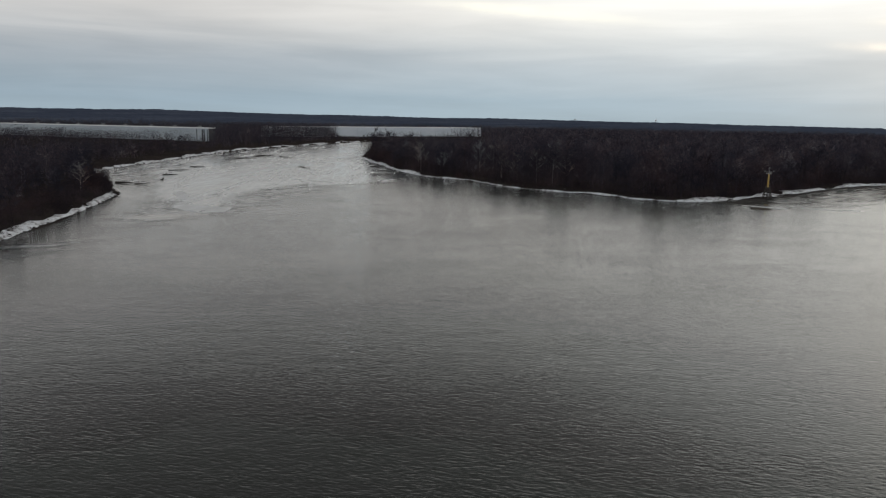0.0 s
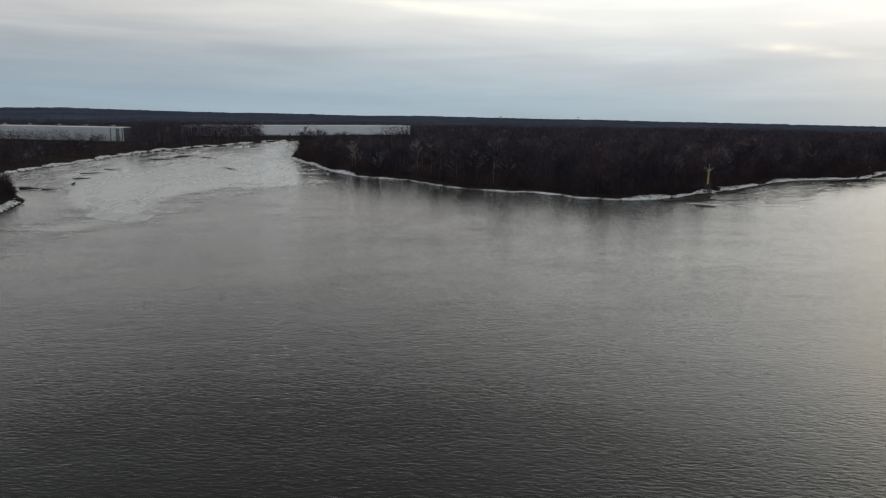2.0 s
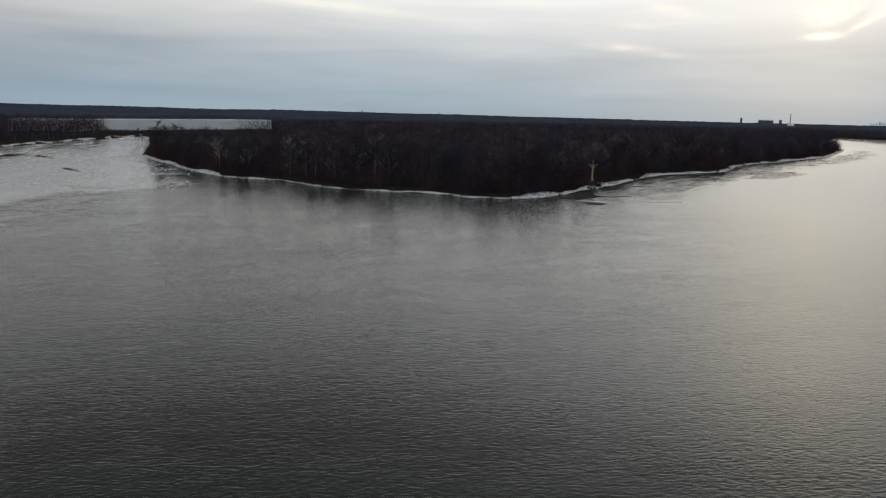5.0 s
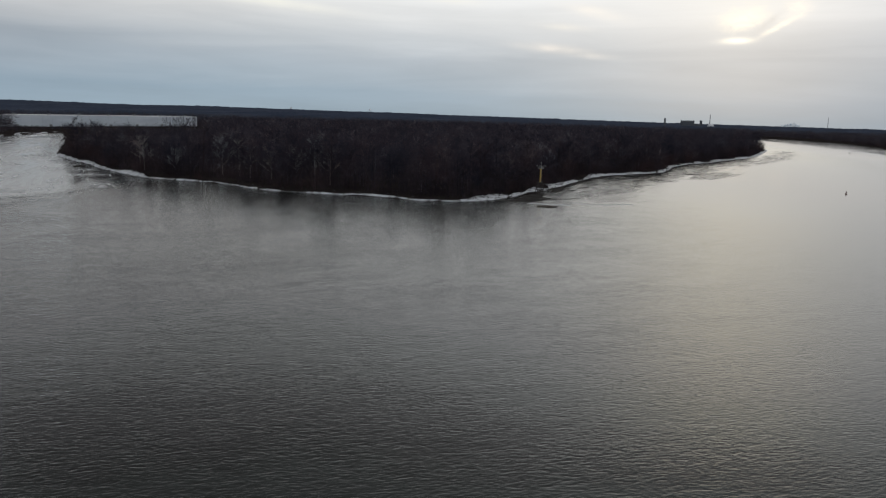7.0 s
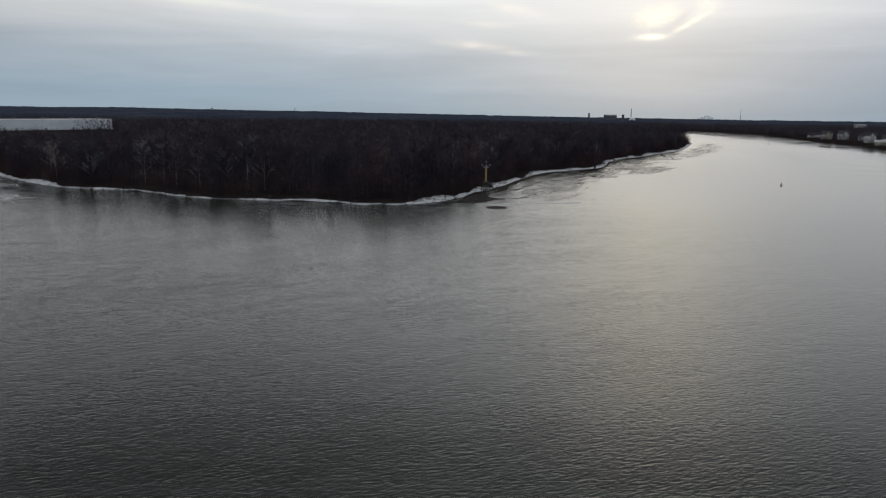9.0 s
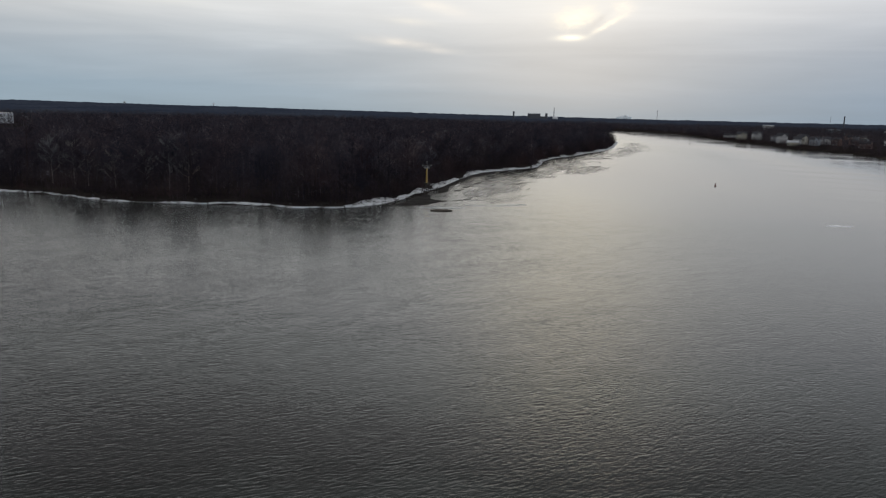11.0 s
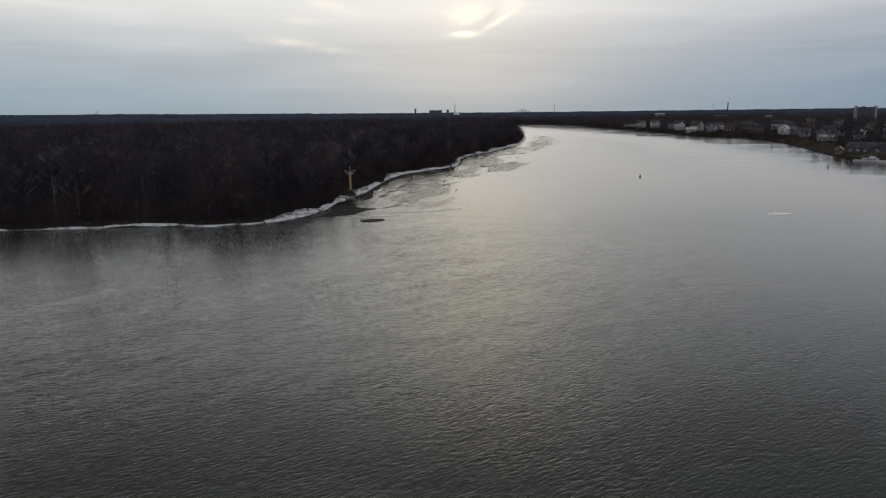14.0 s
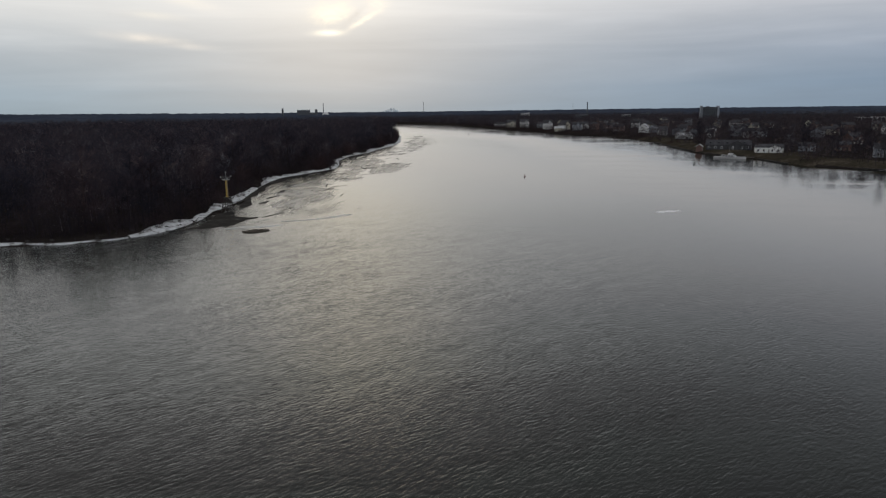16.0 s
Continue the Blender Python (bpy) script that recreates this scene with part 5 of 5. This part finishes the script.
def make_house(x, y, w, d, h, roof_h, turn, wall, roof, label, storeys=2, cross=False, chimney=True, porch=True, columns=None):
    """A gabled house with its openings; its front looks along its own -y."""
    z = float(land(np.array([[x, y]]))[0][0]) - 0.3
    t = empty("house", x, y, z, turn)
    HOUSES.append((x, y, w))
    bm = bmesh.new()
    box(bm, 0, 0, 0, w, d, h)
    # gable ends
    for s in (-1, 1):
        v = [bm.verts.new((s * w / 2, -d / 2, h)), bm.verts.new((s * w / 2, d / 2, h)), bm.verts.new((s * w / 2, 0, h + roof_h * 0.96))]
        v2 = [bm.verts.new((s * (w / 2 - 0.3), q.co.y, q.co.z)) for q in v]
        bm.faces.new(v), bm.faces.new(v2[::-1])
    part("wall", bm, wall, t)
    r = part("roof", gable(bmesh.new(), w, d, h, roof_h), roof, t)
    if cross:
        bm = gable(bmesh.new(), d * 0.55, w * 0.42, h * 0.98, roof_h * 0.85, 0.4)
        bmesh.ops.rotate(bm, verts=bm.verts, cent=(0, 0, 0), matrix=Matrix.Rotation(math.pi / 2, 3, "Z"))
        bmesh.ops.translate(bm, verts=bm.verts, vec=(w * 0.2, -d * 0.3, 0))
        part("dormer_roof", bm, roof, r)
        bm = bmesh.new()
        box(bm, w * 0.2, -d * 0.38, 0.0, w * 0.40, d * 0.42, h * 0.98)
        v = [bm.verts.new((w * 0.2 + k * w * 0.2, -d * 0.59, h * 0.98)) for k in (-1, 1)] + [bm.verts.new((w * 0.2, -d * 0.59, h * 0.98 + roof_h * 0.8))]
        bm.faces.new(v)
        part("bay", bm, wall, t)
    if chimney:
        part("chimney", box(bmesh.new(), -w * 0.28, d * 0.1, h, 0.9, 0.9, roof_h + 1.2), M_BRICK, r)
    cols = columns or max(2, int(w / 3.2))
    sh = h / storeys
    for s in range(storeys):
        for c in range(cols):
            cx = (c + 0.5) / cols * w - w / 2
            if s == 0 and c == cols // 2:
                part("door", box(bmesh.new(), cx, -d / 2 - 0.04, 0.35, 1.1, 0.1, 2.1), M_TIMBER, t)
                continue
            if cross and abs(cx - w * 0.2) < w * 0.22:
                continue
            fr = part("window", box(bmesh.new(), cx, -d / 2 - 0.03, s * sh + 0.95, 1.3, 0.1, 1.65), M_TRIM, t)
            part("pane", box(bmesh.new(), cx, -d / 2 - 0.06, s * sh + 1.05, 1.05, 0.1, 1.42), M_GLASS, fr)
    if cross:
        for s in range(storeys):
            for k in (-1, 1):
                cx = w * 0.2 + k * w * 0.1
                fr = part("window", box(bmesh.new(), cx, -d * 0.59 - 0.03, s * sh + 0.95, 1.3, 0.1, 1.65), M_TRIM, t)
                part("pane", box(bmesh.new(), cx, -d * 0.59 - 0.06, s * sh + 1.05, 1.05, 0.1, 1.42), M_GLASS, fr)
    if porch:
        pr = part("porch_roof", box(bmesh.new(), -w * 0.15, -d / 2 - 1.0, 2.7, w * 0.55, 2.2, 0.22), roof, t)
        for k in range(3):
            part("porch_post", box(bmesh.new(), -w * 0.15 + (k - 1) * w * 0.25, -d / 2 - 1.9, 0.0, 0.2, 0.2, 2.7), M_TRIM, pr)
    return tagged(t, label, "house", "houses on the town bank")


def facing(x, y, off=0.0):
    """The turn that sets a front towards the middle of the river."""
    return math.degrees(math.atan2(-10 - x, -(30 - y))) + off


L_W, L_B, L_C, L_R = ("white-sided two-storey house with a dark gabled roof on the river bank", "blue-grey sided house with a dark roof among bare trees",
                      "cream-sided house with a dark gabled roof by the water", "red brick house with a dark roof among bare trees")
MORE = []
rh_ = np.random.default_rng(404)
while len(MORE) < 42:
    q = np.array([rh_.uniform(470, 820), rh_.uniform(430, 1120)])
    if all(math.hypot(q[0] - k[0], q[1] - k[1]) > 24 for k in MORE) and land(q[None])[1][0] > 45:
        wall_, text_ = ((M_BRICK, L_R), (M_BLUE, L_B), (M_CREAM, L_C), (M_BRICK, L_R))[int(rh_.integers(4))]
        MORE.append((q[0], q[1], rh_.uniform(8, 13), rh_.uniform(7, 10), rh_.uniform(5, 7.5), rh_.uniform(2.4, 3.6), rh_.uniform(-40, 90), wall_, M_ROOF, text_, 2, bool(rh_.random() < 0.4)))
MORE = tuple(MORE)
for x, y, w, d, h, rh, off, wall, roof, label, st, cross in MORE + (
        (505, 1114, 19, 10, 4.5, 2.5, 5, M_WHITE, M_ROOF, L_W, 1, False), (488, 1040, 13, 10, 8, 4, -8, M_CREAM, M_ROOF, L_C, 3, True), (503, 1024, 13, 10, 8.5, 4, 8, M_WHITE, M_ROOF, L_W, 3, True),
        (508, 981, 10, 9, 6, 3, 10, M_BLUE, M_ROOF, L_B, 2, False), (488, 925, 13, 10, 9, 4, 0, M_WHITE, M_ROOF, L_W, 3, True), (506, 908, 12, 10, 8.5, 4, 12, M_CREAM, M_ROOF, L_C, 3, True),
        (457, 842, 12, 8, 4.2, 2, 0, M_CREAM, M_ROOF_PALE, "low cream boathouse at the water's edge", 1, False), (478, 870, 9, 8, 7, 3.5, 5, M_WHITE, M_ROOF, L_W, 2, False),
        (492, 855, 11, 9, 7.5, 3.5, -10, M_BLUE, M_ROOF, L_B, 2, True), (539, 910, 10, 9, 6.5, 3, 14, M_WHITE, M_ROOF, L_W, 2, False), (520, 800, 13, 9, 6, 2.6, -12, M_BRICK, M_ROOF, L_R, 2, False),
        (509, 735, 14, 10, 6.8, 3.8, 80, M_WHITE, M_ROOF_PALE, "white house with a large pale gabled roof above the bank", 2, False), (484, 670, 8, 8, 5, 2.4, 10, M_WHITE, M_ROOF, L_W, 2, False),
        (500, 690, 10, 9, 5.5, 3, -15, M_BLUE, M_ROOF, L_B, 2, False), (441, 585, 15, 7, 4, 1.6, 8, M_WHITE, M_ROOF_PALE, "long low white shed near the shore", 1, False),
        (480, 617, 7, 8, 6, 2.6, 85, M_BLUE, M_ROOF, L_B, 2, False), (492, 606, 7, 8, 5, 2.4, 5, M_WHITE, M_ROOF, L_W, 2, False), (531, 649, 9, 8, 6, 2.8, 20, M_WHITE, M_ROOF, L_W, 2, False),
        (512, 628, 10, 8, 6.5, 3, -8, M_WHITE, M_ROOF, L_W, 2, True), (522, 600, 12, 10, 8, 4, 15, M_BLUE, M_ROOF, L_B, 3, True), (505, 570, 9, 8, 6, 3, -10, M_WHITE, M_ROOF, L_W, 2, False),
        (355, 401, 17, 9, 3.8, 1.8, 4, M_TRIM, M_ROOF, "long white bungalow with a dark roof above the lawn", 1, True), 
        (386, 398, 10, 8, 4, 2, -6, M_BLUE, M_ROOF, L_B, 1, False), (402, 384, 9, 8, 4.6, 2, 8, M_BRICK, M_ROOF, L_R, 1, False), (378, 336, 12, 9, 5.5, 2.6, 5, M_BLUE, M_ROOF, L_B, 2, True),
        (392, 322, 11, 9, 5, 2.6, -8, M_BLUE, M_ROOF, L_B, 2, False), (420, 345, 10, 8, 5.5, 2.6, 14, M_WHITE, M_ROOF, L_W, 2, False), (640, 700, 14, 10, 7, 3, 10, M_WHITE, M_ROOF, L_W, 2, False),
        (600, 560, 12, 10, 6, 3, 0, M_CREAM, M_ROOF, L_C, 2, False), (660, 540, 13, 10, 7, 3, 20, M_WHITE, M_ROOF, L_W, 2, False), (700, 620, 12, 10, 7, 3, 5, M_BRICK, M_ROOF, L_R, 2, False),
        (620, 480, 12, 10, 6.5, 3, -5, M_BRICK, M_ROOF, L_R, 2, False), (560, 460, 11, 9, 6, 3, 9, M_BLUE, M_ROOF, L_B, 2, False), (580, 820, 12, 10, 7, 3, 6, M_CREAM, M_ROOF, L_C, 2, False),
        (620, 900, 12, 10, 7, 3, -9, M_WHITE, M_ROOF, L_W, 2, False), (560, 960, 12, 9, 6, 3, 4, M_BLUE, M_ROOF, L_B, 2, False), (690, 780, 13, 10, 7, 3, 7, M_WHITE, M_ROOF, L_W, 2, False)):
    make_house(x, y, w, d, h, rh, facing(x, y, off), wall, roof, label, st, cross, chimney=h > 5, porch=st > 1)

# boathouse with a brick gable end, its dock and a moored boat
make_house(358, 440, 30, 11, 3.6, 3.2, facing(358, 440, -6), M_DARKWALL, M_ROOF, "long dark boathouse with a big dark shingle roof", 1, True, porch=False, columns=7)
make_house(343, 453, 4.2, 4.6, 3.6, 1.8, facing(342, 452, 84), M_BRICK, M_ROOF_PALE, "red brick gatehouse with a pale gable by the water", 1, False, chimney=False, porch=False)


boathouse = [o for o in bpy.data.objects if o.name.startswith("house") and o.parent is None][-2]
for k in range(5):
    bm = box(bmesh.new(), -12.0 + 5.6 * k, -3.4, 4.1, 1.5, 2.0, 1.7)
    dm = part("dormer", bm, M_DARKWALL, boathouse)
    part("pane", box(bmesh.new(), -12.0 + 5.6 * k, -4.42, 4.5, 0.8, 0.08, 0.9), M_GLASS, dm)


def make_dock(x, y, turn):
    t = empty("dock", x, y, 0, turn)
    deck = part("deck", box(bmesh.new(), 0, 0, 0.85, 26, 2.4, 0.18), M_PLANK, t)
    for k in range(10):
        for s in (-1, 1):
            part("pile", rod(bmesh.new(), (-12.4 + 2.75 * k, s * 1.05, -1.6), (-12.4 + 2.75 * k, s * 1.05, 1.7), 0.16, sides=8), M_TIMBER, t)
    for k in range(26):
        part("plank", box(bmesh.new(), -12.5 + k, 0, 1.034, 0.9, 2.44, 0.05), M_PLANK, deck)
    return tagged(t, "grey timber dock on dark piles along the bank", "dock")


make_dock(323, 399, -62)


def make_boat(x, y, turn):
    t = empty("cabin_boat", x, y, 0, turn)
    bm = bmesh.new()
    n, ring = 14, []
    for k in range(n):
        u = k / (n - 1)
        half = 2.1 * (1 - max(0, (u - 0.55) / 0.45) ** 2.2) + 0.03
        x0 = -10 + 20 * u
        sheer = 1.05 + 0.45 * u * u
        ring.append([bm.verts.new(c) for c in ((x0, -half, sheer), (x0, -half * 0.8, -0.2), (x0, half * 0.8, -0.2), (x0, half, sheer))])
    for a, b in zip(ring, ring[1:]):
        for k in range(4):
            bm.faces.new((a[k], a[(k + 1) % 4], b[(k + 1) % 4], b[k]))
    bm.faces.new(ring[0][::-1])
    bmesh.ops.recalc_face_normals(bm, faces=bm.faces)
    part("hull", bm, M_WHITE, t)
    cab = part("cabin", box(bmesh.new(), -1.0, 0, 1.2, 8.5, 2.8, 1.15), M_WHITE, t)
    for s in (-1, 1):
        for k in range(4):
            part("window", box(bmesh.new(), -3.6 + 1.75 * k, s * 1.41, 1.55, 1.2, 0.06, 0.5), M_GLASS, cab)
    part("wheelhouse", box(bmesh.new(), 0.4, 0, 2.35, 3.0, 2.4, 1.1), M_WHITE, t)
    part("windscreen", box(bmesh.new(), 1.92, 0, 2.65, 0.06, 2.0, 0.55), M_GLASS, t)
    part("mast", rod(bmesh.new(), (-0.4, 0, 3.45), (-0.8, 0, 7.4), 0.06, sides=6), M_STEEL, t)
    return tagged(t, "white cabin boat moored beside the timber dock", "boat")


make_boat(319, 397.5, -62)


def make_seawall(ring, a, b, high, label):
    p, nrm = along(ring, a, b, 3.0)
    t = empty("sea_wall", *p[0], 0)
    for q, q2, n in zip(p[:-1], p[1:], nrm):
        bm = bmesh.new()
        v = q2 - q
        m = Matrix.Translation(((q[0] + q2[0]) / 2 - p[0][0], (q[1] + q2[1]) / 2 - p[0][1], 0)) @ Matrix.Rotation(math.atan2(v[1], v[0]), 4, "Z")
        box(bm, 0, 0.4, -1.2, float(np.hypot(*v)) + 0.02, 0.7, high + 1.2, m)
        part("block", bm, M_CONCRETE if high > 1 else M_ROCK, t)
    return tagged(t, label, "sea wall")


make_seawall(MAIN_RING, (407, 588), (333, 415), 0.9, "low dark stone wall along the town bank")
make_seawall(MAIN_RING, (330, 385), (314, 345), 0.7, "low stone edge below the lawn")
make_seawall(MAIN_RING, (319, 325), (326, 285), 0.8, "low stone edge below the lawn")
snow_bank(MAIN_RING, (322, 296), (345, 180), 3.0, 0.6, 18, "thin snow along the edge of the lawn", 0.2, 0.4)

# ---- buildings further off ----


def make_warehouse(x0, y0, x1, y1, depth, high, units, label, doors, wall):
    """A long flat-roofed hall; its front runs from the first corner to the second."""
    ln = math.hypot(x1 - x0, y1 - y0)
    t = empty("warehouse", x0, y0, 1.5, math.degrees(math.atan2(y1 - y0, x1 - x0)))
    part("wall", box(bmesh.new(), ln / 2, -depth / 2, 0, ln, depth, high), wall, t)
    part("parapet", box(bmesh.new(), ln / 2, -depth / 2, high, ln + 0.6, depth + 0.6, 0.7), M_TRIM, t)
    # end strip added in a darker colour so this side does not stand out
    part("end_wall", box(bmesh.new(), -0.15, -depth / 2, 0, 0.3, depth - 0.4, high - 0.2), M_DARKWALL, t, "dark end wall")
    n = int(ln / 14)
    for k in range(n):
        part("pilaster", box(bmesh.new(), (k + 0.5) * ln / n, 0.12, 0, 0.5, 0.3, high), wall, t)
    for k in range(doors):
        part("dock_door", box(bmesh.new(), ln * (0.06 + 0.88 * k / doors), 0.1, 0.8, 4.0, 0.3, 3.6), M_STEEL, t)
    for k in range(units):
        bm = bmesh.new()
        box(bm, ln * (k + 0.45) / units, -6 - (k * 37 % 5), high + 0.7, 3.2, 3.0, 1.7)
        box(bm, ln * (k + 0.45) / units, -6 - (k * 37 % 5), high + 2.4, 1.6, 1.6, 0.5)
        part("roof_unit", bm, M_STEEL, t)
    for k in range(3 if doors > 10 else 0):
        part("louvre", box(bmesh.new(), (1.6, 7.5, 17.0)[k], 0.1, 1.0, (0.9, 4.2, 1.0)[k], 0.3, high - 2.2), M_ROOF, t)
    return tagged(t, label, "warehouse", "warehouses beyond the channel")


make_warehouse(-638, 503.5, -1206, 384, 12, 16.3, 15, "long pale grey flat-roofed warehouse with roof units behind trees", 14, M_GREY_PANEL)
make_warehouse(-600, 1090, -745, 705, 40, 16.2, 9, "long pale warehouse seen through bare trees", 8, M_METAL_WALL)


def block(name, x, y, z, w, d, h, turn, mat, label, category, rows=0, cols=0, parts=()):
    """A plain tall building with its windows as parts, and extra blocks on it."""
    t = empty(name, x, y, z, turn)
    part("wall", box(bmesh.new(), 0, 0, 0, w, d, h), mat, t)
    for r_ in range(rows):
        for c in range(cols):
            part("window", box(bmesh.new(), (c + 0.5) / cols * w - w / 2, -d / 2 - 0.05, (r_ + 0.35) * h / rows, w / cols * 0.6, 0.2, h / rows * 0.5), M_GLASS, t)
    for n_, bx, by, bz, bw, bd, bh in parts:
        part(n_, box(bmesh.new(), bx, by, bz, bw, bd, bh), M_BLUE if n_ == "stair_tower" and rows else mat, t)
    return tagged(t, label, category)


block("apartment_tower", 989, 1159, -2, 27, 16, 31, facing(989, 1159, 10), M_HAZE_BLOCK, "grey concrete apartment tower above the town trees", "apartment tower", 10, 7,
      (("stair_tower", -15.5, 1, 0, 4, 10, 33.5), ("stair_tower", 15.5, 1, 0, 5, 10, 33.0), ("roof_house", -4, 0, 31, 6, 6, 1.5)))
block("low_building", 1176, 950, -1, 60, 30, 9.0, facing(1176, 950), M_WHITE, "long low white commercial building", "building", 1, 10)
block("low_building", 953, 1564, 0, 30, 20, 13, facing(953, 1564), M_BLUE, "teal-grey works building beyond the town", "building", 2, 6, (("annex", 20, 0, 0, 18, 14, 7),))
block("low_building", 1019, 1988, 0, 29, 20, 15, facing(1019, 1988), M_WHITE, "pale industrial hall beyond the town", "building", 2, 5)
block("low_building", 1095, 1945, 0, 80, 20, 10, facing(1095, 1945), M_HAZE_BLOCK, "long grey industrial hall beyond the town", "building", 1, 12)
block("low_building", 1041, 1503, 0, 21, 15, 12, facing(1041, 1503), M_WHITE, "pale flat-roofed building beyond the town", "building", 2, 5)
block("low_building", 1075, 1478, 0, 18, 15, 14, facing(1075, 1478), M_HAZE_BLOCK, "grey building with a stepped roof beyond the town", "building", 3, 4, (("annex", 10, 0, 0, 8, 8, 17),))
block("plant", 516, 2999, 0, 54, 30, 31.5, facing(516, 2999), M_HAZE_BLOCK, "dark power plant block on the horizon", "power plant", 0, 0,
      tuple(("vent", -24 + 8.0 * k, 0, 31.5, 4.5, 10, 3.0) for k in range(7)) + (("stair_tower", 52, 0, 0, 10, 12, 35), ("annex", 40, 0, 0, 30, 20, 22)))


def make_stack(name, x, y, h, r0, r1, mat, label, category):
    t = empty(name, x, y, -2)
    part("shaft", rod(bmesh.new(), (0, 0, 0), (0, 0, h), r0, r1, 16), mat, t)
    part("rim", rod(bmesh.new(), (0, 0, h), (0, 0, h + max(0.6, h * 0.015)), r1 * 1.15, sides=16), mat, t)
    return tagged(t, label, category)


make_stack("chimney_stack", 658, 3277, 63, 2.0, 1.3, M_HAZE_BLOCK, "slim chimney stack on the horizon", "chimney")
make_stack("silo", 387, 2717, 41, 3.6, 3.4, M_HAZE_BLOCK, "dark concrete silo on the horizon", "silo")
make_stack("chimney_stack", 1181, 1892, 46, 1.9, 1.5, M_HAZE_BLOCK, "grey chimney stack beyond the town", "chimney")


def make_lattice_mast(x, y, h, w, label):
    """A guyed lattice mast."""
    t = empty("radio_mast", x, y, -2)
    for k in range(3):
        a = 2.094 * k
        part("leg", rod(bmesh.new(), (w * math.cos(a), w * math.sin(a), 0), (w * 0.8 * math.cos(a), w * 0.8 * math.sin(a), h), w * 0.35, w * 0.3, 5), M_STEEL, t)
    for j in range(12):
        z = h * (j + 0.5) / 12
        part("ring", rod(bmesh.new(), (0, 0, z - 0.3), (0, 0, z + 0.3), w * 1.1, sides=6), M_STEEL, t)
    return tagged(t, label, "mast")


make_lattice_mast(1137, 3245, 64, 1.1, "tall lattice radio mast on the far bank")
make_lattice_mast(1831, 3020, 49, 0.8, "thin lattice radio mast beyond the town")
dome = bmesh.new()
bmesh.ops.create_uvsphere(dome, u_segments=20, v_segments=12, radius=13)
bmesh.ops.scale(dome, vec=(1, 1, 0.75), verts=dome.verts)
dome = part("storage_dome", dome, M_WHITE)
dome.matrix_basis = pose(604, 2982, 14)
tagged(dome, "white storage dome beside the power plant", "dome")
for dx, h, w in ((-44, 20, 10), (-30, 24, 9), (-16, 27, 8), (-4, 34, 6), (5, 30, 9), (17, 37, 5), (27, 26, 10), (42, 22, 12)):
    block("skyscraper", 1405 + dx, 4630 - dx * 0.3, 0, w, w, h, 15, M_CITY, "pale hazy tower of a far city skyline", "skyscraper", 0, 0, (("crown", 0, 0, h, w * 0.4, w * 0.4, h * 0.08),))
for x, y, h in ((-1605, 4024, 52), (-1290, 4650, 57)):
    t = make_stack("water_tower", x, y, h - 9 + 2, 1.6, 1.3, M_WHITE, "white water tower on the wooded skyline", "water tower")
    bm = bmesh.new()
    bmesh.ops.create_uvsphere(bm, u_segments=14, v_segments=8, radius=7)
    bmesh.ops.scale(bm, vec=(1, 1, 0.6), verts=bm.verts)
    bmesh.ops.translate(bm, verts=bm.verts, vec=(0, 0, h - 5))
    part("tank", bm, M_WHITE, t)

# ---- trees of the town ----


def clear_of_houses(p, reach=8.0):
    """Drops places that stand on a house or close before its river front."""
    keep = np.ones(len(p), bool)
    for x, y, w in HOUSES:
        v = np.array([-10.0 - x, 40.0 - y])
        v /= np.linalg.norm(v)
        rel = p[:, :2] - np.array([x, y])
        s = np.clip(rel @ v, -6, reach)
        keep &= np.hypot(*(rel - s[:, None] * v).T) > w * 0.5 + 1.5
    return p[keep]


r1 = np.random.default_rng(90)
pts = clear_of_houses(feet_on_land(scatter(0, 320, 560, 280, 700, 14.0, 91), 9, 130, MAIN_RING), 8.0)
for x, y, z in pts[:150]:
    k = MODELS[int(r1.integers(len(MODELS)))]
    plant(k, x, y, r1.uniform(0.48, 0.72), r1.uniform(0, 360), "trees of the town bank", False)
f = clear_of_houses(feet_on_land(scatter(0, 320, 1300, 200, 1900, 9.0, 92), 5, 700, MAIN_RING), 7)
f = f[f[:, 0] > 300]
wood_mass("town_trees", f, r1.uniform(6, 13, len(f)) * np.where(r1.random(len(f)) < 0.15, 1.35, 1.0), 4.4, 17, 0.22, M_TOWN, "bare street and garden trees of the town", 93)
f = feet_on_land(scatter(0, 440, 620, 1150, 1700, 9.0, 94), 5, 90, MAIN_RING)
wood_mass("bank_woods", f, r1.uniform(9, 14, len(f)), 4.2, 20, 0.18, M_BARK, "bare woods on the far bank of the bend", 95)
p, nrm = along(MAIN_RING, (505, 1290), (325, 288), 2.2)
q = np.vstack([p + nrm * r1.uniform(0.8, 10, (len(p), 1)) for _ in range(3)])
q = np.column_stack([q, land(q)[0]])
q = q[(wobble(q[:, :2], 60, 97) > 0.45) | (q[:, 1] > 640)]
wood_mass("brush", q, r1.uniform(1.0, 4.5, len(q)) * np.where(q[:, 1] > 640, 1.6, 1.0), 1.8, 22, 0.08, M_BRUSH, "bare shrubs along the town's waterfront", 98)
